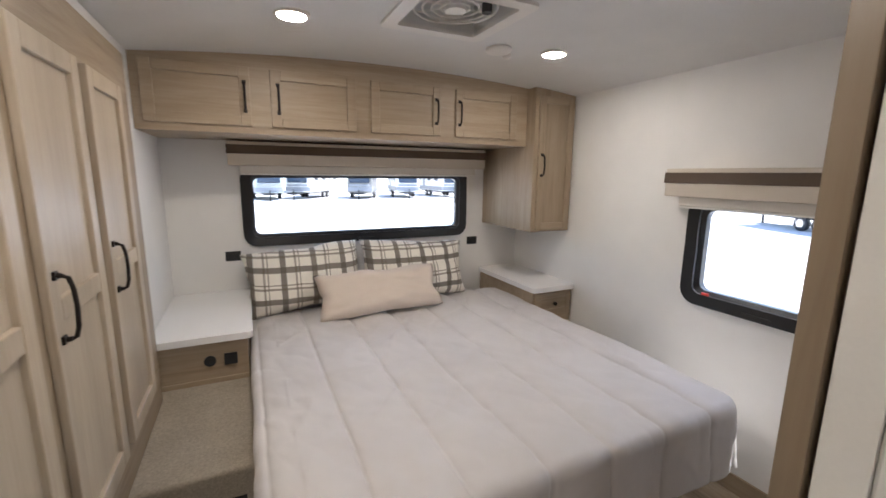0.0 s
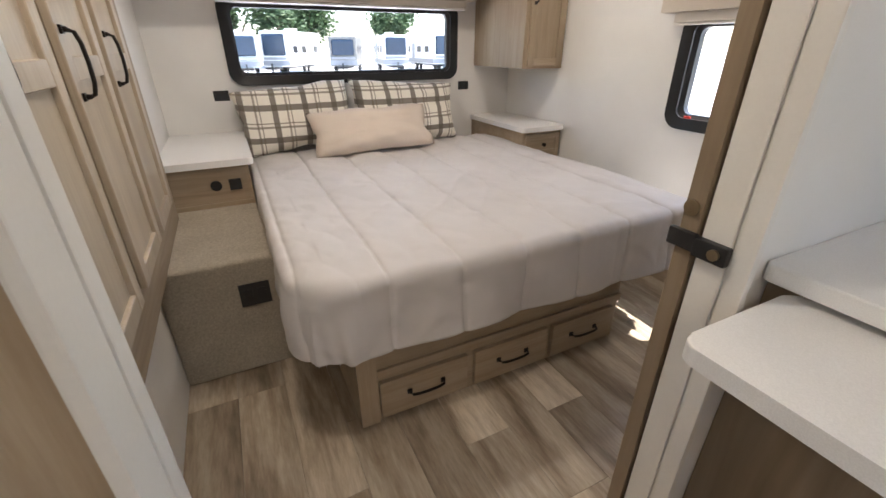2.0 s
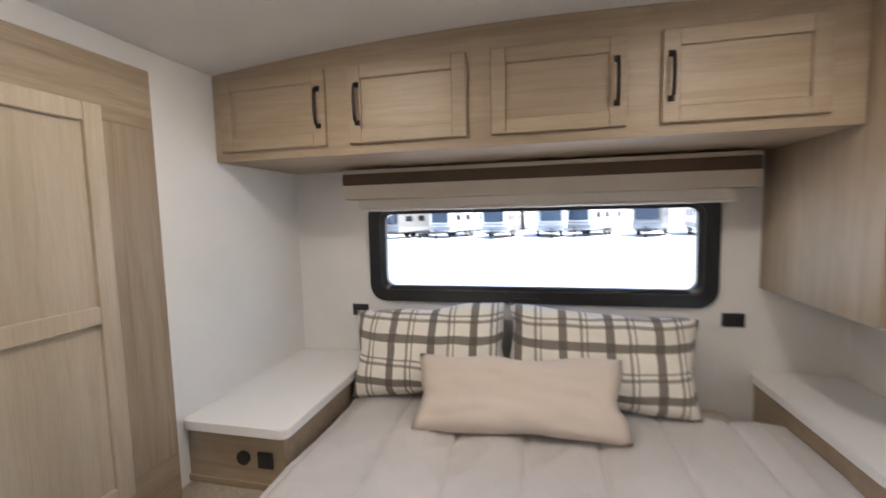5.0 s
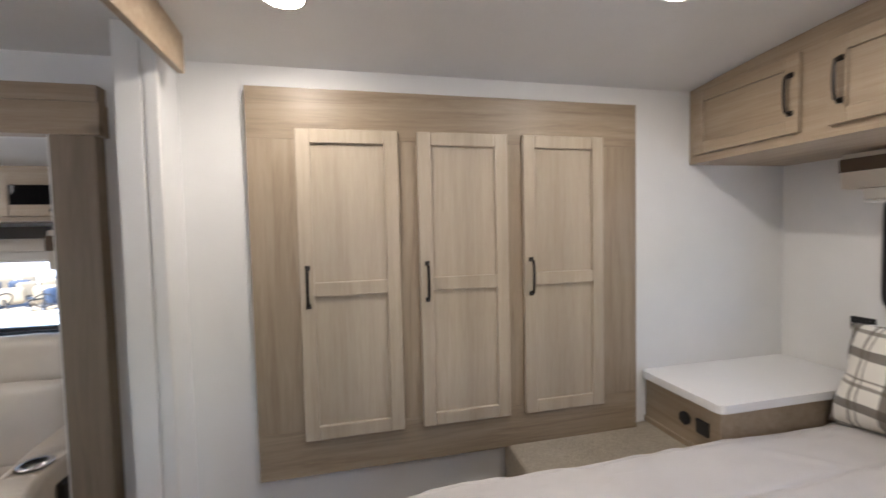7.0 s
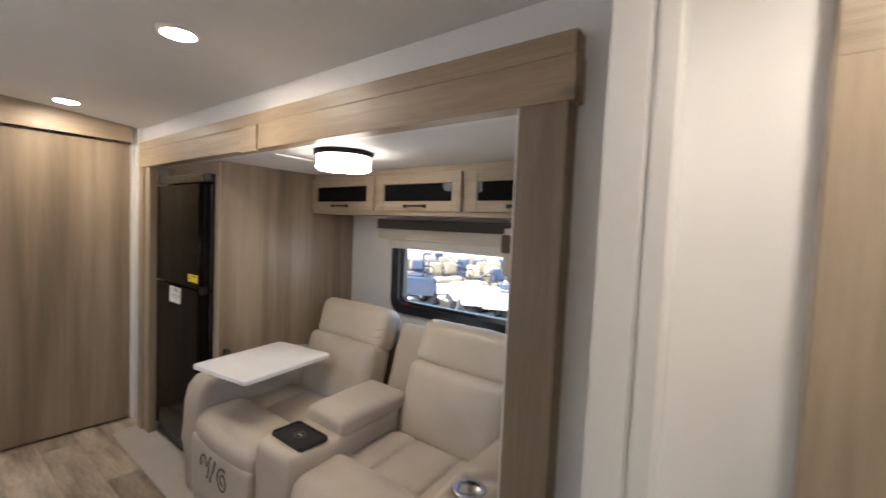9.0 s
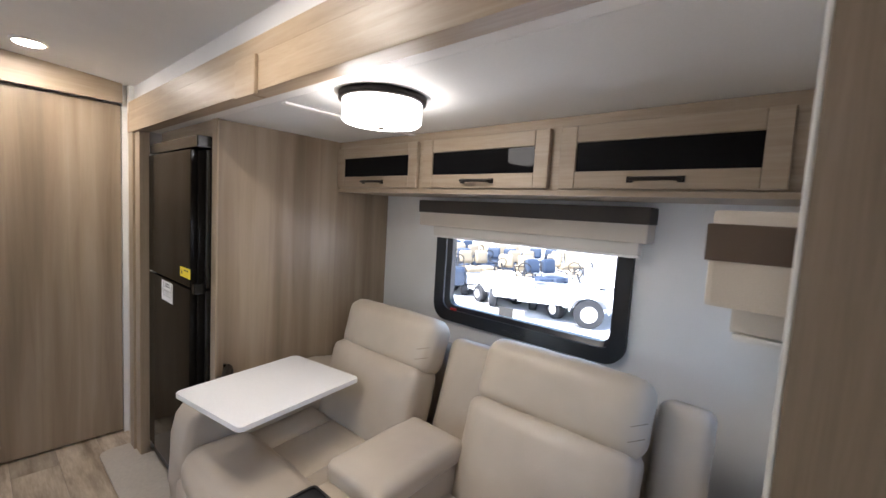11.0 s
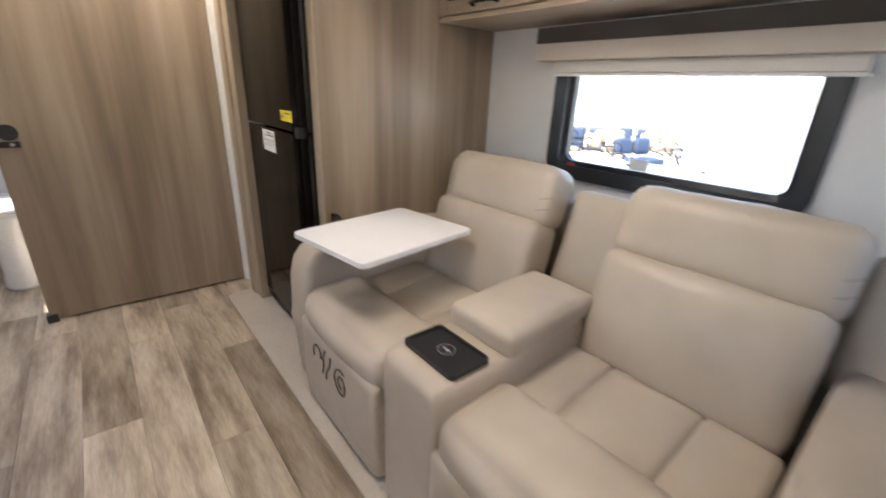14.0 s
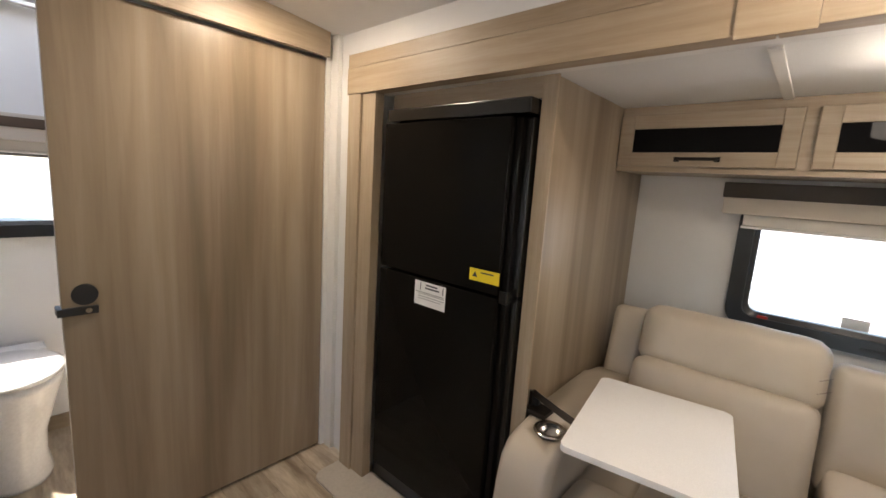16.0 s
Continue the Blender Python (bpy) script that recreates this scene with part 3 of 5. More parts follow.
def valance(name, m, u0, u1, z0, z1, n, deep, band, label, shade_u, span=(0.48, 0.86)):
    """A padded window valance: cloth box, dark band across its upper part, roller shade below."""
    v = thing(name, m @ Vector(((u0 + u1) / 2, z0, n)), label, "window valance", "window valances")
    h = z1 - z0
    part("box", facing(boxes((u0, u1, z0, z1, n + 0.001, n + deep), bevel=0.008), m), valance_cloth, v, "beige cloth-covered box")
    part("band", facing(boxes((u0 - 0.004, u1 + 0.004, z0 + h * span[0], z0 + h * span[1], n + 0.002, n + deep + 0.005), bevel=0.003), m), band, v, "dark fabric band")
    part("roller_shade", facing(boxes((shade_u[0], shade_u[1], z0 - 0.045, z0 - 0.001, n + 0.024, n + deep - 0.03), bevel=0.004), m), shade_cloth, v, "rolled pale shade")
    part("bottom_rail", facing(boxes((shade_u[0] - 0.005, shade_u[1] + 0.005, z0 - 0.057, z0 - 0.046, n + 0.026, n + deep - 0.035), bevel=0.004), m), white_trim, v, "white shade rail")
    return v


valance("window_valance", NORTH, 0.30, 2.05, 1.575, 1.715, -N, 0.17, valance_band, "beige window valance with dark brown band over the bed", (0.36, 1.98))
valance("window_valance", EAST, -0.45, 0.585, 1.435, 1.575, -E, 0.10, valance_band, "beige window valance with dark brown band on the side wall", (-0.40, 0.52))
valance("window_valance", WEST, -2.555, -1.445, 1.383, 1.512, SL_W, 0.10, valance_grey, "beige window valance with dark grey band above the recliners", (-2.48, -1.48), (0.52, 0.995))
valance("window_valance", NORTH, -0.66, -0.14, 1.335, 1.478, -SL_N, 0.135, valance_band, "beige window valance with brown band at the slide end", (-0.52, -0.20))
valance("window_valance", SOUTH, 0.55, 1.36, 1.50, 1.62, S, 0.09, valance_band, "beige window valance in the bathroom", (0.60, 1.30))

# ---- slide-out fascia ----
def board(name, dim, mat, label, bevel=0.003):
    return tagged(part(name, boxes(dim, bevel=bevel), mat), label, "trim", "", "structure")


FX0, FX1 = W + 0.0005, 0.0
board("trim_fascia_upper", (FX0, FX1 - 0.004, -3.86, -0.890, 1.894, 1.950), fascia_wood, "upper knotty wood fascia strip above the slide-out")
board("trim_fascia_lower_north", (FX0, FX1, -2.375, -0.885, 1.785, 1.892), fascia_wood, "knotty wood fascia board above the slide-out")
board("trim_fascia_lower_south", (FX0, FX1, -3.86, -2.380, 1.785, 1.892), fascia_wood, "knotty wood fascia board above the slide-out")
board("trim_fascia_cover", (FX1 + 0.0005, FX1 + 0.012, -2.45, -2.31, 1.774, 1.890), fascia_wood, "wood cover plate over the fascia joint")
board("trim_post_north", (W + 0.0005, 0.0, -1.0298, -0.900, 0.006, 1.784), fascia_post_shaded, "upright wood post beside the slide-out")
board("trim_post_north_return", (-0.109, -0.003, -1.036, -1.0302, 0.02, 1.784), white_trim, "white return beside the post")
# paler cabinet wood here stands in for the lamplight on the south posts
board("trim_post_south", (W + 0.0005, -0.012, -3.765, -3.68, 0.019, 1.784), wood_z, "upright wood post beside the refrigerator")
board("trim_post_south_outer", (W + 0.0005, -0.001, -3.85, -3.767, 0.019, 1.784), wood_z, "upright wood post beside the refrigerator")

# ---- wardrobe ----
wardrobe = thing("wardrobe", (-0.04, 0.36, 0.52), "built-in greige wood wardrobe with three framed doors", "wardrobe")
for y0, y1 in ((-0.442, -0.17), (0.02, 0.26), (0.46, 0.70), (0.91, 1.156)):
    part("upright", boxes((W + 0.0005, -0.010, y0, y1, 0.7003, 1.7897), bevel=0.0015), surround_z, wardrobe, "wood upright with visible grain")
part("head_board", boxes((W + 0.0005, -0.0098, -0.442, 1.156, 1.79, 1.976), bevel=0.0015), surround_y, wardrobe, "knotty wood head board")
part("foot_board", boxes((W + 0.0005, -0.0098, -0.442, 1.156, 0.525, 0.70), bevel=0.0015), surround_y, wardrobe, "wood foot board")
for u0, u1, hu in ((-0.275, 0.098, -0.252), (0.174, 0.543, 0.196), (0.612, 0.980, 0.634)):
    d = framed_door(wardrobe, WEST, u0, u1, 0.666, 1.827, -0.0095, 0.009, door_wood, None, 0.052, 1.235)
    part("handle", facing(pull(hu + 0.006, 1.246, 0.142, 0.009), WEST), black_metal, d, "dark bronze arched pull")

# ---- overhead cabinets above the bed ----
overhead = thing("overhead_cabinet", (1.0, 1.75, 1.72), "row of greige overhead cabinets with four framed doors", "cabinet")
part("body", boxes((W + 0.001, 2.131, 1.485, N - 0.001, 1.727, WT + 0.012), bevel=0.002), wood_x, overhead)
for u0, u1, hu in ((-0.02, 0.438, 0.412), (0.532, 0.970, 0.568), (1.055, 1.484, 1.455), (1.588, 2.035, 1.612)):
    d = framed_door(overhead, NORTH, u0, u1, 1.764, 2.045, -1.4845, -1.467, wood_x, None, 0.05)
    part("handle", facing(pull(hu, 1.903, 0.135, -1.467), NORTH), black_metal, d, "dark bronze arched pull")
tall = thing("hanging_cabinet", (2.29, 1.7, 1.14), "tall greige hanging cabinet in the bedroom corner", "cabinet")
part("body", boxes((2.135, E - 0.001, 1.40, N - 0.001, 1.147, WT - 0.005), bevel=0.003), wood_z, tall)
d = framed_door(tall, NORTH, 2.165, 2.445, 1.165, 2.045, -1.3995, -1.38, wood_z, wood_x, 0.045)
part("handle", facing(pull(2.190, 1.60, 0.135, -1.38), NORTH), black_metal, d, "dark bronze arched pull")

# ---- wheel boxes and bedside units ----
tagged(part("wheel_box_west", boxes((W + 0.001, 0.525, 0.535, N - 0.001, 0.006, 0.53), bevel=0.02, seg=3), carpet), "beige carpeted wheel box beside the bed", "wheel box", "", "structure")
tagged(part("wheel_box_east", boxes((1.79, E - 0.001, 1.30, N - 0.001, 0.006, 0.50), bevel=0.02, seg=3), carpet), "beige carpeted wheel box beside the bed", "wheel box", "", "structure")


def outlet(name, m, u, z, n, w, h, label):
    o = thing(name, m @ Vector((u, z - h / 2, n)), label, "outlet", "outlets")
    part("plate", facing(boxes((u - w / 2, u + w / 2, z - h / 2, z + h / 2, n + 0.0005, n + 0.006), bevel=0.002), m), black_plastic, o)
    for s in (-1, 1):
        part("socket", facing(boxes((u + s * w * 0.22 - w * 0.14, u + s * w * 0.22 + w * 0.14, z - h * 0.27, z + h * 0.27, n + 0.0055, n + 0.0085), bevel=0.001), m), window_black, o)
    return o


ns = thing("bedside_unit", (0.15, 1.65, 0.53), "greige bedside unit with white top and outlets", "nightstand", "bedside units")
part("body", boxes((W + 0.001, 0.345, 1.245, N - 0.001, 0.531, 0.741), bevel=0.003), wood_x, ns)
part("foot_rail", boxes((W + 0.001, 0.345, 1.237, 1.2445, 0.531, 0.555), bevel=0.002), wood_x, ns)
top = slab(rounded_outline(W + 0.001, 0.372, 1.215, N - 0.001, 0.03, 5), 0.742, 0.775, 0.004)
part("top", top, worktop_white, ns, "thick white laminate top")
part("round_socket", cylinder((0.178, 1.240, 0.645), 0.026, 0.01, "y", bevel=0.002), black_plastic, ns, "round black power socket")
part("usb_plate", boxes((0.238, 0.296, 1.236, 1.2445, 0.615, 0.672), bevel=0.003), black_plastic, ns, "square black outlet")
ns2 = thing("bedside_unit", (2.29, 1.65, 0.50), "greige bedside unit with white top and a drawer", "nightstand", "bedside units")
part("body", boxes((2.13, E - 0.001, 1.325, N - 0.001, 0.501, 0.741), bevel=0.003), wood_x, ns2)
dr = framed_door(ns2, NORTH, 2.15, 2.455, 0.565, 0.725, -1.3245, -1.308, wood_x, None, 0.04, None, False, "drawer")
part("knob", cylinder((2.305, 1.298, 0.645), 0.013, 0.02, "y", bevel=0.003), black_metal, dr, "small black knob")
top = slab(rounded_outline(2.105, E - 0.001, 1.285, N - 0.001, 0.03, 5), 0.742, 0.775, 0.004)
part("top", top, worktop_white, ns2, "thick white laminate top")
outlet("wall_outlet", NORTH, 0.285, 1.0, -N, 0.09, 0.062, "black wall outlet beside the pillows")
outlet("wall_outlet", NORTH, 2.04, 1.003, -N, 0.09, 0.062, "black wall outlet beside the pillows")
outlet("wall_outlet", NORTH, 0.263, 0.378, -0.5345, 0.115, 0.10, "black outlet set in the carpeted wheel box")

# ---- bed ----
bed = thing("bed", (1.2, 1.0, 0.0), "queen bed on a greige drawer base with quilted cover", "bed")
part("base", boxes((0.53, 1.782, 0.026, 0.534, 0.006, 0.37), (0.5255, 1.79, 0.534, N - 0.002, 0.006, 0.37), bevel=0.003), wood_x, bed, "greige wood bed base")
part("plinth_post", boxes((0.528, 0.60, 0.014, 0.0255, 0.006, 0.37), bevel=0.002), wood_z, bed)
for u0, u1 in ((0.605, 0.965), (1.0, 1.36), (1.39, 1.74)):
    d = part("drawer", facing(boxes((u0, u1, 0.03, 0.195, -0.0255, -0.006), bevel=0.003), NORTH), wood_x, bed, "flat greige drawer front")
    part("handle", facing(pull((u0 + u1) / 2, 0.120, 0.138, -0.006, False), NORTH), black_metal, d, "dark bronze arched pull")
part("rail", boxes((0.60, 1.782, 0.012, 0.0255, 0.215, 0.25), bevel=0.002), wood_x, bed)
part("mattress", cushion((1.56, 1.92, 0.25), 0.06, n=10, m=Matrix.Translation((1.235, 1.075, 0.496))), cream, bed, "mattress under the cover", True)


def comforter():
    """Channel-quilted cover: puffed strips run head to foot; rounded foot corners, sides hanging free."""
    x0, x1, y0, y1, top, low, r = 0.40, 2.116, -0.006, 1.80, 0.642, 0.385, 0.042
    cx, half, drop = (x0 + x1) / 2, (x1 - x0) / 2, top - low
    bm, rows, nu, nv = bmesh.new(), [], 400, 230
    reach = drop * 1.03 + r * 0.57
    past = set()

    def k_of(x):
        return math.floor((x - 0.393) / 0.257)

    for j in range(nv + 1):
        y = y1 - (y1 - y0 + reach) * j / nv
        row = []
        for i in range(nu + 1):
            x = cx + (half + reach) * (2 * i / nu - 1)
            rc = 0.15 if x < cx else 0.06
            qx, qy = abs(x - cx) - half + rc, (y0 + rc) - y
            ox, oy = max(qx, 0.0), max(qy, 0.0)
            ln = math.hypot(ox, oy)
            dist = ln + min(max(qx, qy), 0.0) - rc
            n = Vector((math.copysign(ox, x - cx), -oy, 0)) / ln if ln > 1e-6 else Vector((0, 0, 0))
            hang = max(0.0, min(dist, reach))
            t = min(hang, r * 1.5708) / r
            out, dz = r * math.sin(t), r * (1 - math.cos(t)) + max(0.0, hang - r * 1.5708)
            along = math.atan2(n.y, n.x) * 0.5 + (x if abs(n.y) > 0.7 else y) * 1.0
            fold = max(0.0, dz - 0.05) / drop
            out = out * 0.72 + fold * (0.014 + 0.012 * math.sin(along * 12) + 0.005 * math.sin(along * 27 + 1))
            p = Vector((x, y, 0)) - n * max(0.0, dist) + n * out
            if dist < 0:
                dz = 0.006 * math.exp(dist / 0.07)
            elif dist < r:
                dz += 0.006 * (1 - dist / r)
            pitch = 0.257
            ph = ((p.x - 0.393) / pitch) % 1.0
            gap = min(ph, 1 - ph) * pitch
            puff = 0.62 * (1 - math.exp(-gap / 0.006)) + 0.38 * (1 - math.exp(-gap / 0.035))
            w = min(1.0, hang / (r * 1.57))
            d = (n * w + Vector((0, 0, 1 - w)))
            d = d.normalized() if d.length else Vector((0, 0, 1))
            q = p + Vector((0, 0, top - dz))
            lift = 0.022 * puff * (1 - 0.35 * w) + 0.010 * noise.noise(Vector((q.x * 3.1, q.y * 2.3, q.z * 3))) + 0.006 * noise.noise(Vector((q.x * 9, q.y * 6, q.z * 9)))
            lift += 0.0035 * noise.noise(Vector((q.x * 20, q.y * 13, q.z * 20))) * (1.5 - puff)
            lift += 0.0045 * abs(noise.noise(Vector((q.x * 8 + q.y * 5, q.y * 3 - q.x * 2, 4.7)))) ** 0.5
            # pulled creases fanning off the stitching, and soft rumples across the strips
            tug = noise.noise(Vector((q.y * 11 + 3.0 * ph, k_of(p.x) * 7.3, q.z * 9)))
            lift += 0.0075 * max(0.0, tug) * math.exp(-gap / 0.045)
            ridge = 1 - abs(noise.noise(Vector((q.x * 4.2 - q.y * 3.1, q.y * 1.6 + q.x * 1.1, q.z * 5 + 2.0))))
            lift += (0.007 if dist < -0.08 else 0.003) * max(0.0, ridge - 0.80) / 0.20
            row.append(bm.verts.new(q + d * lift))
            if dist >= reach:
                past.add(row[-1])
        rows.append(row)
    for r0, r1 in zip(rows, rows[1:]):
        for i in range(nu):
            ring4 = (r0[i], r0[i + 1], r1[i + 1], r1[i])
            if not past.issuperset(ring4):
                bm.faces.new(ring4)
    lines = []
    for k in range(1, 7):
        i = round(((0.393 + 0.257 * k - cx) / (half + reach) + 1) * nu / 2)
        lines.append([row[i].co + Vector((0, -0.0008, 0.0006)) for row in rows[::2] if row[i] not in past])
    bmesh.ops.delete(bm, geom=[v for v in bm.verts if not v.link_faces], context="VERTS")
    bmesh.ops.remove_doubles(bm, verts=bm.verts, dist=0.0004)
    return bm, lines


cover_mesh, seam_lines = comforter()
cover = tagged(part("comforter", cover_mesh, quilt, None, "", True), "pale grey channel-quilted comforter hanging over the bed", "comforter")
cover.modifiers.new("thick", "SOLIDIFY").thickness = 0.012
for line in seam_lines:
    part("seam", sweep(line, 0.0022, 0.0014, 6), quilt, cover, "stitched quilting seam", True)

for cx, hw, sd, lbl in ((0.71, 0.74, 1.3, "plaid cream and brown pillow leaning below the window"), (1.455, 0.78, 7.7, "plaid cream and brown pillow leaning at the bed head")):
    m = Matrix.Rotation(radians(-24), 4, "X") @ Matrix.Rotation(radians(-5 if cx < 1 else 4), 4, "Y")
    p = tagged(part("pillow", pillow_mesh(hw, 0.41, 0.22, sd, m), plaid, None, "", True), lbl, "pillow", "plaid pillows")
    p.location = (cx, 1.845, 0.872)
p = tagged(part("lumbar_pillow", pillow_mesh(0.80, 0.30, 0.15, 3.1, Matrix.Rotation(radians(-36), 4, "X") @ Matrix.Rotation(radians(-1.5), 4, "Y")), cream, None, "", True),
           "plain cream lumbar pillow in front of the plaid pillows", "pillow")
p.location = (1.125, 1.575, 0.802)

# ---- sliding bedroom door ----
slider = thing("sliding_door", (1.5, -0.63, 0.02), "open greige sliding bedroom door with black latch", "door", "sliding doors")
part("leaf", boxes((1.085, 1.985, -0.652, -0.615, 0.02, 1.985), bevel=0.002), panel_wood, slider)
part("latch_bar", boxes((1.071, 1.0845, -0.66, -0.602, 0.918, 0.955), (1.0715, 1.0895, -0.724, -0.658, 0.912, 0.950), bevel=0.004), black_plastic, slider, "black latch bar folded round the edge")
part("latch_pin", cylinder((1.069, -0.702, 0.931), 0.011, 0.006, "x"), brass, slider, "metal latch pin")
part("finger_pull", cylinder((1.0835, -0.630, 1.000), 0.016, 0.004, "x"), brass, slider, "round recess pull")
tr = thing("door_track", (1.1, -0.635, 1.99), "brown wooden sliding-door track under the ceiling", "door track", "door tracks")
part("rail", boxes((0.10, 2.0, -0.612, -0.590, 1.965, WT + 0.012), bevel=0.003), fascia_wood, tr)
part("channel", boxes((0.12, 2.0, -0.655, -0.613, 2.01, WT)), valance_band, tr, "dark metal channel")

# ---- kitchen peninsula next to the bedroom door ----
pen = thing("kitchen_counter", (1.7, -1.1, 0.0), "white-topped kitchen counter end beside the bedroom door", "counter")
part("body", boxes((1.225, E - 0.02, -1.44, -0.7365, 0.006, 0.865), bevel=0.003), panel_wood, pen)
part("worktop", slab(rounded_outline(1.185, E - 0.016, -1.46, -0.7365, 0.02, 4), 0.872, 0.908, 0.004), worktop_white, pen, "white laminate worktop")
part("flap", slab(rounded_outline(0.892, 1.2235, -1.36, -0.782, 0.035, 5), 0.822, 0.856, 0.005), worktop_white, pen, "hinged white counter flap")
part("flap_bracket", boxes((1.0, 1.2235, -1.10, -1.08, 0.80, 0.8215), (1.205, 1.2235, -1.10, -1.08, 0.60, 0.80), bevel=0.002), black_metal, pen, "black folding bracket")

# ---- refrigerator and its surround ----
sur = thing("refrigerator_surround", (-0.5, -3.3, 0.0), "striped greige wood panel around the refrigerator", "panel")
part("side_panel", boxes((SL_W + 0.002, -0.115, -2.962, -2.922, 0.019, SL_C - 0.001), bevel=0.002), panel_wood, sur)
part("face_stile", boxes((-0.1147, -0.107, -2.962, -2.908, 0.019, SL_C - 0.001), bevel=0.002), wood_z, sur)
part("top_panel", boxes((-0.13, -0.112, -3.678, -2.963, 1.722, SL_C - 0.001)), wood_y, sur)
part("base_strip", boxes((-0.115, -0.075, -3.678, -2.963, 0.019, 0.10)), black_plastic, sur, "black toe strip")
fr = thing("refrigerator", (-0.4, -3.33, 0.09), "gloss black two-door refrigerator with stickers", "refrigerator")
part("body", boxes((-0.70, -0.13, -3.66, -2.97, 0.105, 1.70), bevel=0.004), fridge_edge, fr)
part("top_trim", boxes((-0.1295, -0.05, -3.645, -2.966, 1.668, 1.717), bevel=0.006), fridge_edge, fr, "black plastic top trim")
for z0, z1 in ((0.112, 1.052), (1.062, 1.660)):
    d = part("door", boxes((-0.1295, -0.045, -3.645, -3.026, z0, z1), bevel=0.004), fridge_black, fr, "gloss black door panel")
    part("edge_strip", boxes((-0.1295, -0.066, -3.0245, -3.000, z0, z1), bevel=0.006), fridge_black, d, "glossy edge strip")
    part("grip", boxes((-0.1295, -0.090, -2.9985, -2.972, z0, z1), bevel=0.006), fridge_edge, d, "black edge grip")
part("hinge_cap", boxes((-0.092, -0.050, -3.0255, -2.990, 1.036, 1.082), bevel=0.005), fridge_edge, fr, "hinge cover")
lab = thing("energy_label", (-0.0445, -3.085, 1.098), "yellow warning label on the refrigerator door", "label")
part("sheet", boxes((-0.0449, -0.0436, -3.15, -3.022, 1.098, 1.142)), yellow_label, lab)
tri = bmesh.new()
tri.faces.new([tri.verts.new((-0.0430, -3.125 + dy, 1.112 + dz)) for dy, dz in ((-0.012, 0), (0.012, 0), (0, 0.02))])
part("warning_mark", tri, ink, lab, "dark warning triangle")
part("print", boxes((-0.0435, -0.0430, -3.10, -3.045, 1.128, 1.133)), ink, lab)
lab = thing("paper_notice", (-0.0445, -3.33, 0.952), "white printed notice on the lower refrigerator door", "label")
part("sheet", boxes((-0.0449, -0.0436, -3.422, -3.257, 0.944, 1.041)), paper, lab)
for z, y0, y1, h in ((1.026, -3.36, -3.30, 0.006), (1.014, -3.365, -3.29, 0.006), (0.996, -3.415, -3.264, 0.003), (0.990, -3.40, -3.26, 0.0025), (0.980, -3.40, -3.26, 0.0025), (0.970, -3.40, -3.28, 0.0025)):
    part("print", boxes((-0.0435, -0.0430, y0, y1, z, z + h)), ink if h > 0.004 else chip_grey, lab)
for y in (-3.39, -3.27):
    part("print", boxes((-0.0435, -0.0430, y - 0.002, y + 0.002, 1.006, 1.035)), ink, lab)

# ---- overhead cabinets in the slide-out ----
sc = thing("slide_overhead_cabinet", (-0.88, -2.0, 1.53), "greige overhead cabinets with three smoked-glass doors", "cabinet")
part("body", boxes((SL_W + 0.001, -0.725, -2.921, SL_N - 0.001, 1.532, SL_C - 0.001), bevel=0.002), wood_y, sc)
part("light_rail", boxes((-0.7245, -0.712, -2.921, SL_N - 0.001, 1.530, 1.547), bevel=0.002), wood_y, sc)
for u0, u1, g0, g1 in ((-2.918, -2.332, -2.876, -2.387), (-2.295, -1.706, -2.238, -1.758), (-1.665, -1.074, -1.609, -1.122)):
    d = framed_door(sc, WEST, u0, u1, 1.553, 1.753, -0.7245, -0.705, wood_y, None, 0.054, None, True)
    part("handle", facing(pull((u0 + u1) / 2, 1.580, 0.135, -0.705, False), WEST), black_metal, d, "dark bronze arched pull")

# ---- bathroom sliding door ----
bd = thing("sliding_door", (0.48, -4.07, 0.02), "wide greige wood sliding bathroom door, slid open", "door", "sliding doors")
part("leaf", boxes((-0.008, 0.958, -4.085, -4.05, 0.022, 1.958), bevel=0.002), panel_wood, bd, "striped greige wood leaf")
part("finger_pull", cylinder((0.898, -4.047, 0.985), 0.036, 0.008, "y", bevel=0.002), black_plastic, bd, "round black finger pull")
lb = part("latch_bar", boxes((0.865, 0.972, -4.0495, -4.036, 0.918, 0.945), (0.9585, 0.972, -4.10, -4.05, 0.918, 0.945), bevel=0.003), black_plastic, bd, "black latch bar")
part("pin", cylinder((0.892, -4.034, 0.932), 0.009, 0.006, "y"), steel, lb, "steel latch pin")
part("floor_guide", boxes((0.925, 0.972, -4.10, -4.035, 0.007, 0.05), bevel=0.004), black_plastic, bd, "black floor guide")
bt = thing("door_track", (0.9, -4.05, 1.96), "greige wood track cover above the bathroom door", "door track", "door tracks")
part("rail", boxes((-0.0105, 2.0, -4.035, -4.012, 1.965, WT + 0.012), bevel=0.003), wood_x, bt)
part("channel", boxes((-0.01, 2.0, -4.10, -4.0365, 1.985, WT)), valance_band, bt, "dark metal channel")

# ---- toilet ----
to = thing("toilet", (1.08, -4.78, 0.006), "white porcelain toilet by the bathroom wall", "toilet")
bowl = lathe([(0.11, 0.0), (0.115, 0.02), (0.10, 0.10), (0.105, 0.2), (0.14, 0.32), (0.17, 0.42), (0.175, 0.45), (0.16, 0.455)], (0, 0, 0))
bmesh.ops.transform(bowl, matrix=Matrix.Translation((1.08, -4.74, 0.006)) @ Matrix.Diagonal((1, 1.25, 1.08, 1)), verts=bowl.verts)
part("bowl", bowl, porcelain, to, "", True)
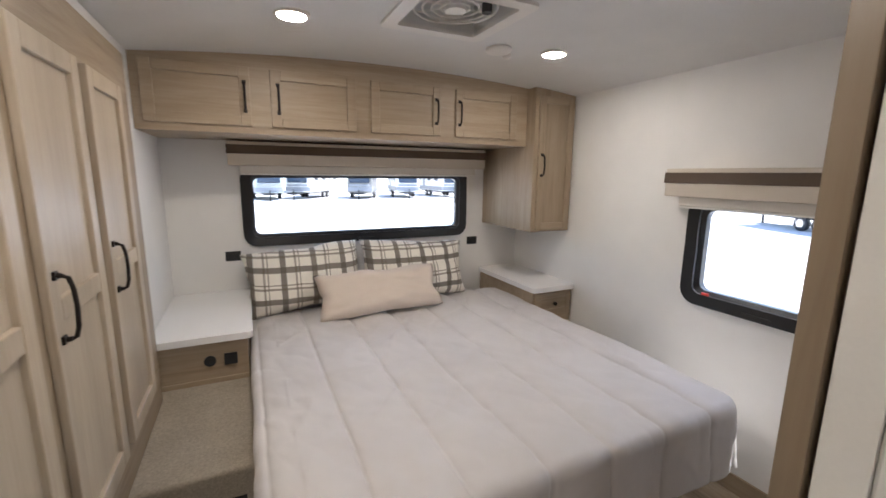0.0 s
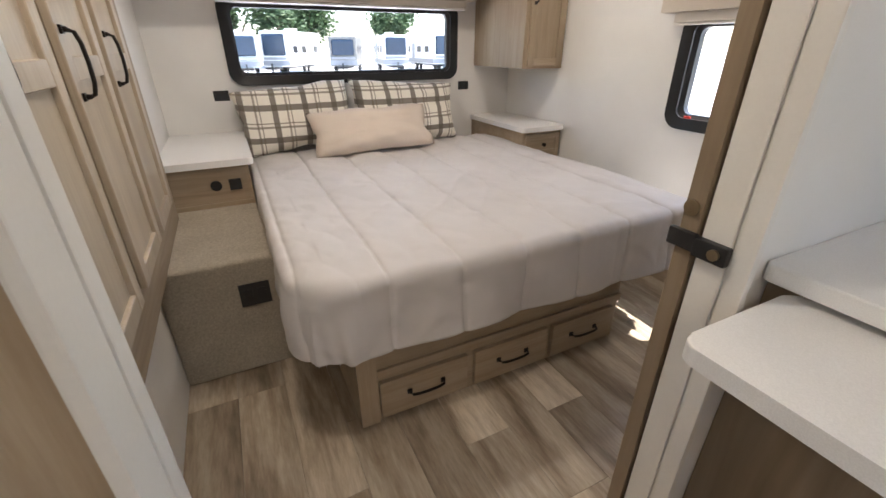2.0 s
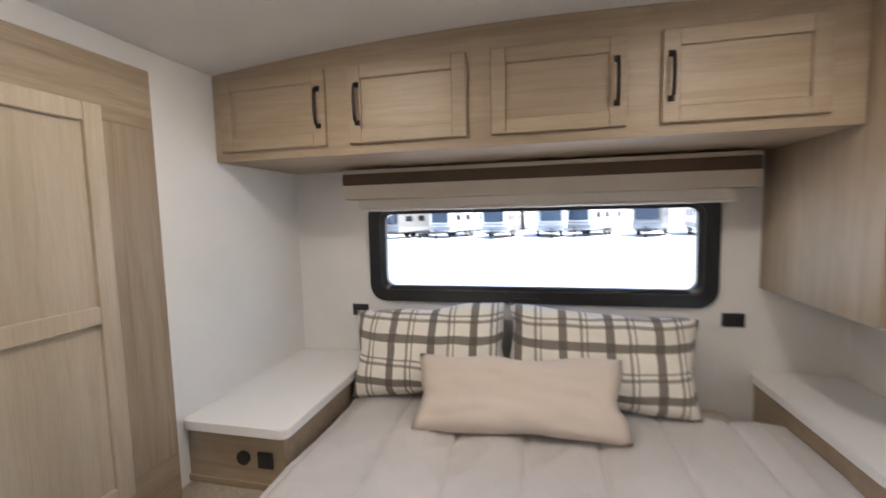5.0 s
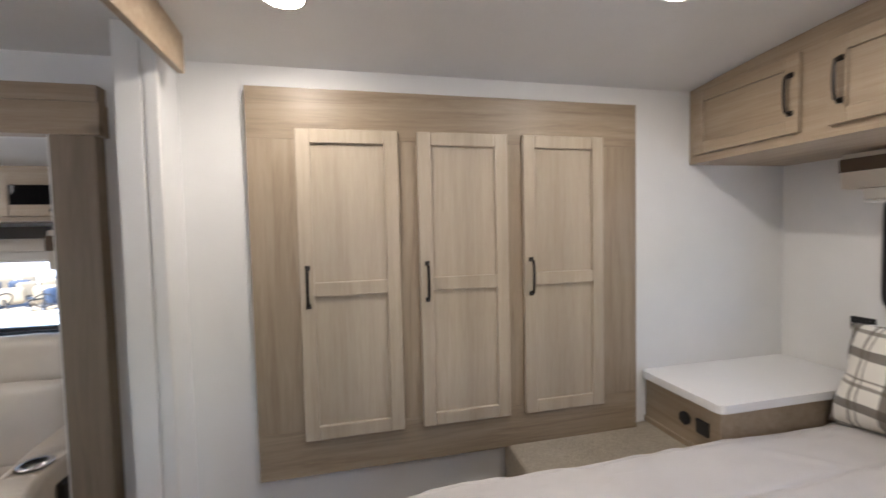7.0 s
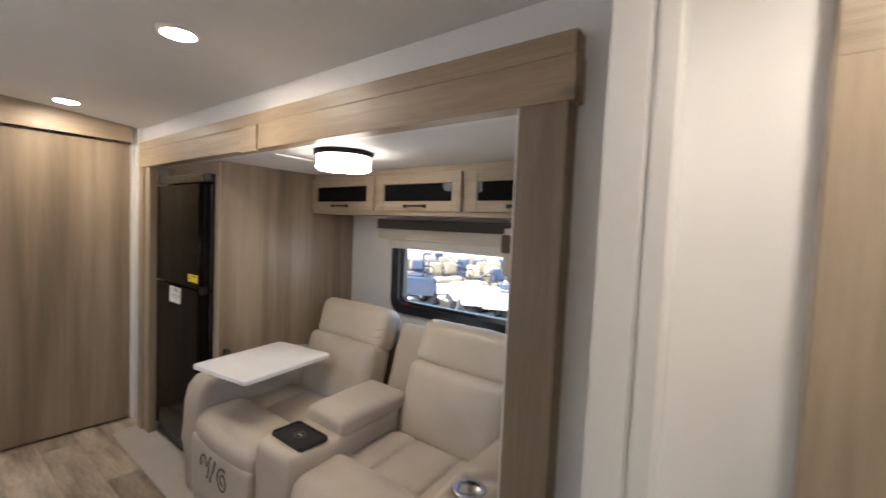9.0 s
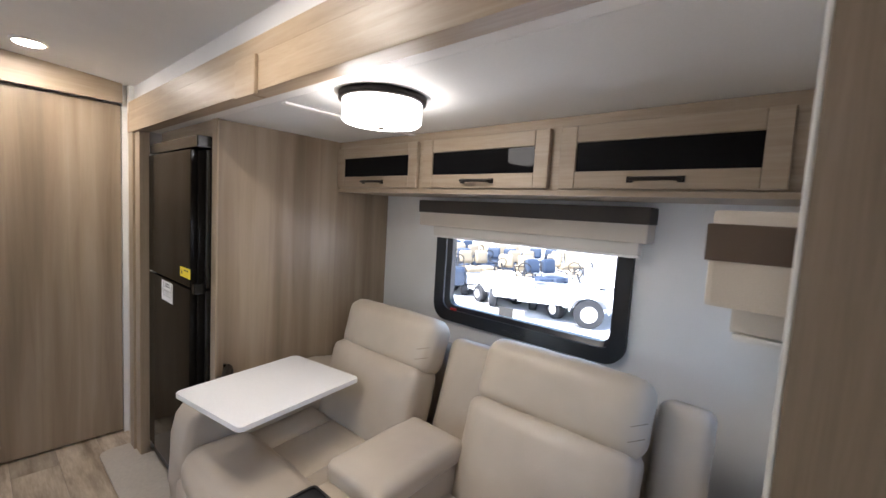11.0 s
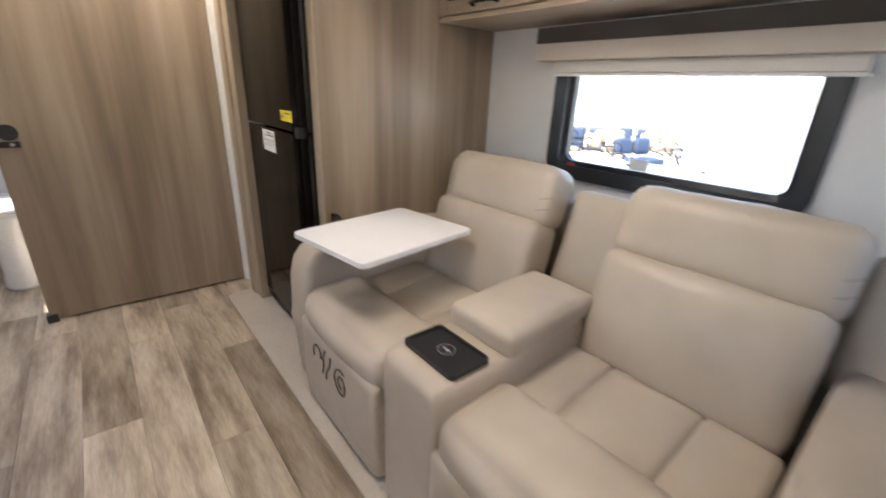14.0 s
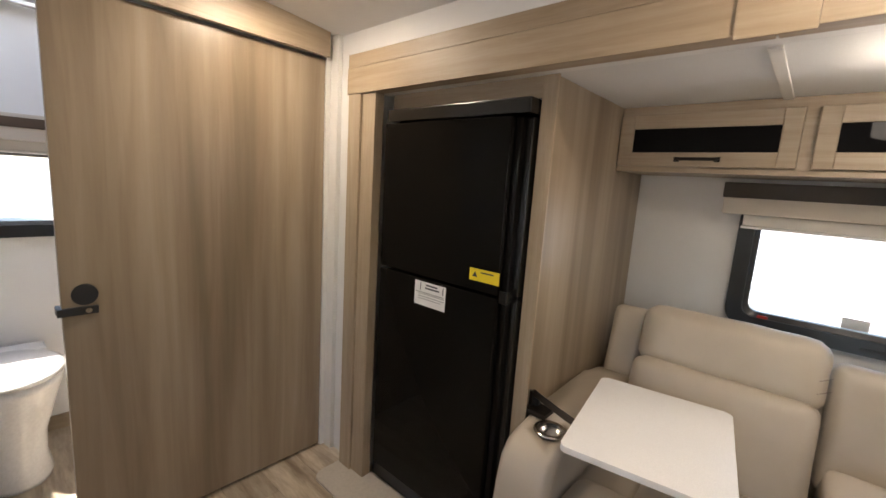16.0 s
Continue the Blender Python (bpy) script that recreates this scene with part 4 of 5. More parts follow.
seat = lathe([(0.165, 0.0), (0.18, 0.006), (0.182, 0.02), (0.165, 0.03), (0.05, 0.036)], (0, 0, 0))
bmesh.ops.transform(seat, matrix=Matrix.Translation((1.08, -4.73, 0.505)) @ Matrix.Diagonal((1, 1.28, 1, 1)), verts=seat.verts)
part("lid", seat, porcelain, to, "closed white lid", True)
part("tank", boxes((0.94, 1.22, -5.07, -4.96, 0.15, 0.52), bevel=0.02, seg=3), porcelain, to)


# ---- theatre recliner ----
sofa = thing("theater_sofa", (-0.4, -2.02, 0.02), "greige leatherette double recliner with centre console", "recliner sofa")


def pad(name, centre, size, radius, tilt=0.0, puff=(0, 0, 0), label="", wrinkle=0.003, parent=None, n=14):
    wrinkle = 0.0 if name == "footrest" else wrinkle
    m = Matrix.Translation(centre) @ Matrix.Rotation(radians(tilt), 4, "Y")
    return part(name, cushion(size, radius, puff, n, wrinkle, centre[1] * 7, m), leather, parent or sofa, label, True)


pad("back_frame", (-0.83, -2.02, 0.44), (0.14, 1.66, 0.82), 0.04, -6, label="low back frame")
for nm, y, w in (("south", -2.43, 0.59), ("north", -1.60, 0.59)):
    pad("seat_deck", (-0.20, y, 0.19), (0.60, w - 0.02, 0.32), 0.03)
    pad("footrest", (0.068, y, 0.26), (0.075, w - 0.03, 0.30), 0.025, 0, (0, 0, 0), "padded footrest panel")
    pad("seat_front", (-0.045, y, 0.435), (0.27, w, 0.16), 0.065, 3, (0.02, 0, 0.02), "rolled seat front", 0.004)
    for k, pw in ((-1, 0.29), (0, 0.44), (1, 0.29)):
        pad("seat_panel", (-0.31, y + k * w * 0.361, 0.420), (0.36, w * pw + 0.004, 0.13), 0.022, 5, (0, 0, 0.010), "stitched seat panel", 0.003)
    b = pad("backrest", (-0.606, y, 0.614), (0.17, w - 0.02, 0.380), 0.045, -15, (0.026, 0, 0), "padded lower back", 0.004)
    pad("headrest", (-0.710, y, 0.874), (0.165, w - 0.015, 0.242), 0.060, -17, (0.008, 0, 0.004), "padded headrest roll", 0.005)
    # thin dark tubes draw the shade in the headrest's puckers
    for e in (1,):
        for k in range(2):
            zz = 0.855 + 0.04 * k
            part("pucker_shade", sweep([(-0.600 - 0.30 * (zz - 0.855) + 0.012, y + e * (w / 2 - 0.035), zz), (-0.630 - 0.30 * (zz - 0.855), y + e * (w / 2 - 0.002), zz + 0.006)], 0.0010), crease_shade, sofa)
# wings beside the backs, arms, console
pad("wing", (-0.80, -1.245, 0.74), (0.12, 0.15, 0.36), 0.035, -14, label="side wing of the back")
pad("wing", (-0.80, -2.80, 0.76), (0.12, 0.15, 0.36), 0.035, -14, label="side wing of the back")
pad("wing", (-0.765, -2.005, 0.70), (0.13, 0.26, 0.44), 0.04, -16, (0.01, 0, 0), "centre back section")


def arm(y, w):
    """An arm with a rounded sloping top, profile in (x, z) swept across y."""
    prof = [(0.055, 0.03), (0.072, 0.30), (0.068, 0.50), (0.05, 0.58), (0.015, 0.625), (-0.04, 0.645), (-0.25, 0.655), (-0.60, 0.665), (-0.72, 0.655), (-0.78, 0.60), (-0.80, 0.03)]
    bm = bmesh.new()
    lo = [bm.verts.new((x, y - w / 2, z)) for x, z in prof]
    hi = [bm.verts.new((x, y + w / 2, z)) for x, z in prof]
    f = [bm.faces.new(lo), bm.faces.new(hi)]
    for i in range(len(prof)):
        k = (i + 1) % len(prof)
        bm.faces.new((lo[i], lo[k], hi[k], hi[i]))
    bmesh.ops.bevel(bm, geom=[e for g in f for e in g.edges], offset=0.032, segments=4, profile=0.5, affect="EDGES")
    return bm


def cup_holder(parent, x, y, z):
    h = part("cup_holder", lathe([(0.040, 0.004), (0.050, 0.006), (0.054, 0.003), (0.055, 0.0), (0.049, 0.0), (0.045, 0.002), (0.043, -0.065), (0.0405, -0.068), (0.0005, -0.068)], (x, y, z), 36, False), steel, parent, "round steel cup holder", True)
    return h


def arm_thing(y, w, cx, label):
    a = part("armrest", arm(y, w), leather, sofa, label, True)
    return a


an = arm_thing(-1.205, 0.160, -0.04, "padded armrest with a cup holder")
as_ = arm_thing(-2.815, 0.185, -0.06, "padded armrest carrying the tray table")
# wells are sunk into the arms
for ob, x, y in ((an, -0.120, -1.200), (as_, -0.085, -2.80)):
    cut = new("cup_well", bpy.data.meshes.new("cup_well"))
    w = cylinder((x, y, 0.62), 0.049, 0.16, "z", seg=36)
    bmesh.ops.translate(w, verts=w.verts, vec=-sofa.location)
    w.to_mesh(cut.data)
    w.free()
    cut.parent = sofa
    md = ob.modifiers.new("well", "BOOLEAN")
    md.object, md.operation, md.solver = cut, "DIFFERENCE", "EXACT"
    bpy.context.view_layer.update()
    done = bpy.data.meshes.new_from_object(ob.evaluated_get(bpy.context.evaluated_depsgraph_get()))
    ob.modifiers.clear()
    ob.data = done
    bpy.data.objects.remove(cut)
    cup_holder(ob, x, y, 0.652)
part("control_box", boxes((-0.145, -0.085, -1.124, -1.095, 0.26, 0.585), bevel=0.008), black_plastic, an, "black control box hanging on the arm")
part("power_button", cylinder((-0.115, -1.092, 0.555), 0.014, 0.008, "y", bevel=0.003), black_plastic, an, "black recline switch")

con = pad("console", (-0.335, -1.990, 0.295), (0.86, 0.255, 0.565), 0.03, 0, label="centre console body", wrinkle=0.002)
pad("lid", (-0.355, -1.990, 0.610), (0.41, 0.262, 0.085), 0.03, 2, (0, 0, 0.012), "padded console lid", 0.003, con)
part("charging_pad", slab(rounded_outline(-0.095, 0.03, -2.088, -1.885, 0.012, 4), 0.578, 0.588, 0.003), black_plastic, con, "black wireless charging tray")
part("tray_rim", ring([(u, z) for u, z in rounded_outline(-0.100, 0.035, -2.093, -1.880, 0.015, 4)], rounded_outline(-0.092, 0.027, -2.085, -1.888, 0.010, 4), 0.578, 0.594), black_plastic, con, "raised black tray rim")
mark = sweep([(-0.035 + 0.024 * math.cos(k * math.tau / 24), -1.986 + 0.024 * math.sin(k * math.tau / 24), 0.5885) for k in range(25)], 0.0012, None, 5)
part("charging_mark", mark, chip_grey, con, "printed grey circle")
part("charging_symbol", boxes((-0.040, -0.030, -1.995, -1.992, 0.588, 0.5895), (-0.040, -0.030, -1.980, -1.977, 0.588, 0.5895), (-0.036, -0.034, -1.992, -1.980, 0.588, 0.5895)), paper, con, "white printed symbol")


def scroll(y0):
    """Embroidered flourish on a footrest: a hook, two slanted strokes and a spiral."""
    x, z = 0.1068, 0.305
    hook = [(x, y0 - 0.118 + 0.032 * math.cos(radians(215 - 15 * k)), z + 0.008 + 0.036 * math.sin(radians(215 - 15 * k))) for k in range(16)]
    up = [(x, y0 - 0.085 + 0.040 * k / 8 + 0.006 * math.sin(k * 0.785), z - 0.055 + 0.115 * k / 8) for k in range(9)]
    down = [(x, y0 - 0.048 + 0.045 * k / 8 - 0.006 * math.sin(k * 0.785), z - 0.060 + 0.115 * k / 8) for k in range(9)]
    spiral = [(x, y0 + 0.068 + (0.054 - 0.0018 * k) * math.cos(radians(60 + 24 * k)), z - 0.012 + (0.060 - 0.0018 * k) * math.sin(radians(60 + 24 * k))) for k in range(25)]
    return (hook, up, down, spiral)


for y0 in (-2.43, -1.60):
    for line in scroll(y0):
        part("embroidery", sweep(line, 0.0024, 0.0048, 6), stitch, sofa, "dark embroidered flourish")

# ---- tray table ----
tray = thing("tray_table", (-0.15, -2.88, 0.655), "white swivel tray table on the recliner arm", "tray table")
ct, th = Vector((-0.176, -2.521)), radians(8.7)
outl = []
for u, v in rounded_outline(-0.263, 0.263, -0.203, 0.203, 0.022, 5):
    outl.append((ct.x + u * math.cos(th) - v * math.sin(th), ct.y + u * math.sin(th) + v * math.cos(th)))
part("top", slab(outl, 0.736, 0.754, 0.003), worktop_white, tray, "white laminate tray top")
part("stem", cylinder((-0.150, -2.9145, 0.66), 0.006, 0.13, "z", seg=16), black_metal, tray, "black round stem")
part("clamp", boxes((-0.185, -0.115, -2.9205, -2.9085, 0.44, 0.66), (-0.185, -0.115, -2.9205, -2.84, 0.655, 0.672), bevel=0.002), black_metal, tray, "black clamp over the armrest")
part("swing_arm", sweep([(-0.165, -2.912, 0.712), (-0.11, -2.80, 0.716), (-0.06, -2.68, 0.720), (-0.05, -2.60, 0.722)], 0.017, 0.014, 4), black_metal, tray, "black metal swing arm")
part("knob", cylinder((-0.165, -2.905, 0.688), 0.018, 0.03, "z", seg=16, bevel=0.003), black_plastic, tray, "black clamp knob")
part("mount", boxes((-0.14, 0.02, -2.68, -2.52, 0.7325, 0.7358), (-0.09, -0.01, -2.64, -2.56, 0.722, 0.7335), bevel=0.001), black_metal, tray, "black mounting plate")


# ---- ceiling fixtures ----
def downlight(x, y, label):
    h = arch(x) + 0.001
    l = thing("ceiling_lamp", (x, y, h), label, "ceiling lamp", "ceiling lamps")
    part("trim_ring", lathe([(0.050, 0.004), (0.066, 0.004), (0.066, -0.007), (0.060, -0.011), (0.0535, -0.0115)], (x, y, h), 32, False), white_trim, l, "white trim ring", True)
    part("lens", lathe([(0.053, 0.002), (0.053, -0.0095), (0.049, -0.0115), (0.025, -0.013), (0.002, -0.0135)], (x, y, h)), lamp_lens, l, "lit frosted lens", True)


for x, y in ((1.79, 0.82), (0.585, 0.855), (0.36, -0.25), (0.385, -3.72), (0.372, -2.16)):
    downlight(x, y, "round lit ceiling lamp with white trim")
drum = thing("drum_lamp", (-0.25, -2.03, SL_C), "round lit drum lamp with dark bronze rim", "ceiling lamp")
part("rim", lathe([(0.115, -0.0005), (0.131, -0.0005), (0.131, -0.020), (0.121, -0.022)], (-0.25, -2.03, SL_C), 40), black_metal, drum, "dark bronze rim", True)
part("shade", lathe([(0.119, -0.012), (0.119, -0.076), (0.112, -0.082), (0.02, -0.084), (0.002, -0.084)], (-0.25, -2.03, SL_C), 40), drum_lens, drum, "lit white glass shade", True)
part("finial", lathe([(0.001, -0.100), (0.007, -0.098), (0.009, -0.092), (0.006, -0.0835)], (-0.25, -2.03, SL_C), 16), steel, drum, "small steel finial", True)
SZ, VZ = arch(1.56) + 0.002, arch(1.15) - 0.003
smoke = thing("smoke_alarm", (1.55, 0.94, SZ), "white round smoke alarm on the ceiling", "smoke alarm")
part("base", lathe([(0.002, -0.0005), (0.062, -0.0005), (0.062, -0.012), (0.056, -0.02), (0.03, -0.024), (0.002, -0.025)], (1.53, 0.91, SZ)), white_trim, smoke, "", True)
part("sensor", lathe([(0.002, -0.0005), (0.022, -0.0005), (0.022, -0.02), (0.016, -0.03), (0.002, -0.032)], (1.605, 0.955, SZ)), white_trim, smoke, "small white sensor head", True)
vent = thing("roof_vent", ((VX0 + VX1) / 2, (VY0 + VY1) / 2, VZ), "square roof vent with white frame and fan", "roof vent")
part("frame", ring(rounded_outline(VX0 - 0.05, VX1 + 0.05, VY0 - 0.05, VY1 + 0.05, 0.03, 4), rounded_outline(VX0 + 0.004, VX1 - 0.004, VY0 + 0.004, VY1 - 0.004, 0.015, 4), VZ - 0.012, VZ + 0.003), white_trim, vent, "white trim frame")
part("shaft", boxes((VX0 - 0.01, VX0 - 0.0005, VY0 - 0.01, VY1 + 0.01, VZ + 0.0605, VZ + 0.16), (VX1 + 0.0005, VX1 + 0.01, VY0 - 0.01, VY1 + 0.01, VZ + 0.0605, VZ + 0.16),
                    (VX0, VX1, VY0 - 0.01, VY0 - 0.0005, VZ + 0.0605, VZ + 0.16), (VX0, VX1, VY1 + 0.0005, VY1 + 0.01, VZ + 0.0605, VZ + 0.16)), white_trim, vent)
part("lid", boxes((VX0 - 0.03, VX1 + 0.03, VY0 - 0.03, VY1 + 0.03, VZ + 0.161, VZ + 0.18), bevel=0.006), trailer_grey, vent, "smoked vent lid")
for k in range(4):
    r = 0.055 + 0.035 * k
    part("grille_ring", sweep([((VX0 + VX1) / 2 + r * math.cos(a * math.tau / 32), (VY0 + VY1) / 2 + r * math.sin(a * math.tau / 32), VZ + 0.02) for a in range(33)], 0.004, None, 6), white_trim, vent)
for k in range(4):
    a = k * math.tau / 8
    dx, dy = math.cos(a) * 0.172, math.sin(a) * 0.172
    cxv, cyv = (VX0 + VX1) / 2, (VY0 + VY1) / 2
    part("grille_spoke", sweep([(cxv - dx, cyv - dy, VZ + 0.026), (cxv + dx, cyv + dy, VZ + 0.026)], 0.004, None, 6), white_trim, vent)
part("hub", cylinder(((VX0 + VX1) / 2, (VY0 + VY1) / 2, VZ + 0.025), 0.04, 0.03), white_trim, vent)
part("crank", cylinder((1.20, VY0 + 0.03, VZ - 0.02), 0.018, 0.03, "z"), black_plastic, vent, "black crank knob")

# frame and pane of the added bathroom skylight
part("frame", ring(rounded_outline(BX0 - 0.04, BX1 + 0.04, BY0 - 0.04, BY1 + 0.04, 0.03, 4), rounded_outline(BX0 + 0.004, BX1 - 0.004, BY0 + 0.004, BY1 - 0.004, 0.02, 4), CEIL + 0.03, CEIL + 0.045), white_trim, skylight)
sp = part("pane", boxes((BX0 - 0.02, BX1 + 0.02, BY0 - 0.02, BY1 + 0.02, CEIL + 0.21, CEIL + 0.215)), glass, skylight)
sp.visible_shadow = False

# ---- outside ----
GZ = -0.95
gm = bmesh.new()
bmesh.ops.create_grid(gm, x_segments=8, y_segments=8, size=900, matrix=Matrix.Translation((0, 0, GZ)))
tagged(part("ground", gm, gravel), "pale gravel dealer lot reaching to the horizon", "ground", "", "structure")
tagged(part("road", boxes((-120, 120, 49.0, 54.0, GZ, GZ + 0.012)), asphalt), "grey asphalt lane across the lot", "road", "", "structure")


def trailer(at, turn, length, height, label, colour=None):
    """A travel trailer: body, roof cap, stripe, windows, door, wheels and hitch."""
    t = thing("travel_trailer", at, label, "trailer", "parked trailers")
    t.rotation_euler = (0, 0, radians(turn))
    bx = at
    def loc(*d, bevel=0.0):
        bm = boxes(*d, bevel=bevel)
        bmesh.ops.translate(bm, verts=bm.verts, vec=Vector(bx))
        return bm
    h = length / 2
    part("body", loc((-h, h, -1.2, 1.2, 0.65, height), bevel=0.12), colour or trailer_white, t)
    part("stripe", loc((-h - 0.01, h + 0.01, -1.21, 1.21, 0.75, 1.15), bevel=0.02), trailer_grey, t, "dark grey lower stripe")
    for s in (-1, 1):
        for u in (-0.32, 0.05, 0.3):
            part("window", loc((u * length - 0.45, u * length + 0.45, s * 1.20, s * 1.222, 1.75, 2.3), bevel=0.01), window_black, t)
        part("door", loc((-0.14 * length - 0.33, -0.14 * length + 0.33, s * 1.20, s * 1.224, 0.8, 2.55), bevel=0.01), trailer_grey, t)
        for u in (-0.45, 0.45):
            wh = cylinder((bx[0] + u, bx[1] + s * 1.12, bx[2] + 0.36), 0.36, 0.22, "y", seg=20, bevel=0.03)
            w = part("wheel", wh, rubber, t)
            part("rim", cylinder((bx[0] + u, bx[1] + s * 1.235, bx[2] + 0.36), 0.2, 0.03, "y", seg=16), steel, w)
    part("front_cap", loc((h - 0.02, h + 0.14, -0.95, 0.95, 1.55, height - 0.25), bevel=0.13), cap_blue, t, "dark blue rounded front cap")
    part("cap_stripe", loc((h - 0.015, h + 0.10, -1.02, 1.02, 1.22, 1.42), bevel=0.04), trailer_grey, t, "grey front stripe")
    part("air_conditioner", loc((-0.5, 0.5, -0.4, 0.4, height, height + 0.28), bevel=0.06), trailer_white, t)
    part("chassis", loc((-h, h + 1.1, -0.5, 0.5, 0.5, 0.649)), rubber, t)
    part("hitch_jack", loc((h + 0.8, h + 0.9, -0.05, 0.05, 0.0, 0.95)), rubber, t)
    return t


for k in range(17):
    trailer((-30 + 4.6 * k, 42.0 + 0.9 * (k % 3), GZ), 238 + 11 * (k % 4), 6.0 + 0.8 * (k % 3), 3.05 + 0.2 * (k % 3), "parked travel trailer in a row across the lot", (trailer_white, trailer_white, trailer_pale, trailer_white, trailer_sand)[k % 5])
trailer((25.0, 8.8, GZ), 70, 6.0, 3.1, "parked white travel trailer beside the lot")
trailer((23.0, -9.0, GZ), 95, 6.5, 3.1, "parked white travel trailer beside the lot")
trailer((4.0, -24.0, GZ), 5, 6.5, 3.1, "parked white travel trailer behind the bathroom window")


def cart(at, turn, seat_mat):
    """A golf cart: tub, cowl, two rounded seat cushions with backs, roof on four struts, wheel, four tyres."""
    c = thing("golf_cart", at, "parked white golf cart with padded seats", "golf cart", "golf carts")
    c.rotation_euler = (0, 0, radians(turn))
    v = Vector(at)

    def loc(*d, bevel=0.0):
        bm = boxes(*d, bevel=bevel)
        bmesh.ops.translate(bm, verts=bm.verts, vec=v)
        return bm

    part("body", loc((-1.1, 0.12, -0.56, 0.56, 0.36, 0.70), (0.1, 0.8, -0.55, 0.55, 0.26, 0.34), bevel=0.07), trailer_white, c)
    part("cowl", loc((0.74, 1.16, -0.54, 0.54, 0.30, 0.86), bevel=0.14), cart_blue if at[1] < -8.5 else trailer_white, c, "rounded front cowl")
    for s_ in (-0.28, 0.28):
        part("seat", cushion((0.52, 0.50, 0.15), 0.06, n=6, m=Matrix.Translation(v + Vector((-0.16, s_, 0.78)))), seat_mat, c, "padded seat", True)
        part("backrest", cushion((0.14, 0.44, 0.40), 0.065, n=6, m=Matrix.Translation(v + Vector((-0.50, s_, 1.10))) @ Matrix.Rotation(radians(-12), 4, "Y")), seat_mat, c, "rounded backrest", True)
        part("back_shell", cushion((0.07, 0.40, 0.34), 0.03, n=4, m=Matrix.Translation(v + Vector((-0.60, s_, 1.09))) @ Matrix.Rotation(radians(-12), 4, "Y")), rubber, c, "black backrest shell", True)
        part("arm_rail", sweep([v + Vector((-0.55, s_ * 2.1, 0.72)), v + Vector((-0.48, s_ * 2.1, 0.98)), v + Vector((-0.1, s_ * 2.1, 0.96)), v + Vector((-0.02, s_ * 2.1, 0.74))], 0.02), rubber, c)
    part("bag_rack", sweep([v + Vector((-0.95, -0.45, 0.70)), v + Vector((-1.05, -0.45, 1.02)), v + Vector((-1.05, 0.45, 1.02)), v + Vector((-0.95, 0.45, 0.70))], 0.02), rubber, c)
    sw = sweep([v + Vector((0.62 + 0.05 * math.cos(k * math.tau / 16), 0.25 + 0.17 * math.sin(k * math.tau / 16), 1.05 + 0.15 * math.cos(k * math.tau / 16))) for k in range(17)], 0.015)
    part("steering_wheel", sw, rubber, c)
    part("steering_column", sweep([v + Vector((0.62, 0.25, 1.05)), v + Vector((0.85, 0.25, 0.7))], 0.025), rubber, c)
    for x in (-0.8, 0.8):
        for s_ in (-1, 1):
            w = part("wheel", cylinder((v.x + x, v.y + s_ * 0.52, v.z + 0.23), 0.23, 0.2, "y", seg=20, bevel=0.03), rubber, c)
            part("rim", cylinder((v.x + x, v.y + s_ * 0.63, v.z + 0.23), 0.13, 0.02, "y", seg=14), steel, w)


for k in range(15):
    cart((-9.6 - 1.75 * (k // 5), -10.6 + 1.15 * (k % 5) - 0.5 * (k // 5), GZ), (k * 37) % 75 - 5, tan_seat if k % 3 != 1 else navy_seat)


def utility_trailer(at, turn):
    """A low white flat-deck trailer with fenders, side rails and two wheels."""
    t = thing("utility_trailer", at, "low white utility trailer beside the golf carts", "trailer")
    t.rotation_euler = (0, 0, radians(turn))
    v = Vector(at)
    def loc(*d, bevel=0.0):
        bm = boxes(*d, bevel=bevel)
        bmesh.ops.translate(bm, verts=bm.verts, vec=v)
        return bm
    part("deck", loc((-1.6, 1.6, -0.8, 0.8, 0.42, 0.62), bevel=0.03), trailer_white, t)
    part("tongue", loc((1.6, 2.6, -0.06, 0.06, 0.42, 0.52)), trailer_grey, t)
    for s_ in (-1, 1):
        arc = [v + Vector((0.42 * math.cos(k * math.pi / 12), s_ * 0.95, 0.36 + 0.40 * math.sin(k * math.pi / 12))) for k in range(13)]
        part("fender", sweep(arc, 0.13, 0.015, 8), trailer_white, t)
        w = part("wheel", cylinder((v.x, v.y + s_ * 0.95, v.z + 0.33), 0.33, 0.2, "y", seg=24, bevel=0.03), rubber, t)
        part("rim", cylinder((v.x, v.y + s_ * 1.055, v.z + 0.33), 0.19, 0.02, "y", seg=18), steel, w)
        part("side_rail", loc((-1.6, 1.6, s_ * 0.78 - 0.02, s_ * 0.78 + 0.02, 0.9, 0.94), (-1.6, -1.56, s_ * 0.78 - 0.02, s_ * 0.78 + 0.02, 0.62, 0.9), (1.56, 1.6, s_ * 0.78 - 0.02, s_ * 0.78 + 0.02, 0.62, 0.9)), trailer_grey, t)


utility_trailer((-9.4, -5.0, GZ), 118)


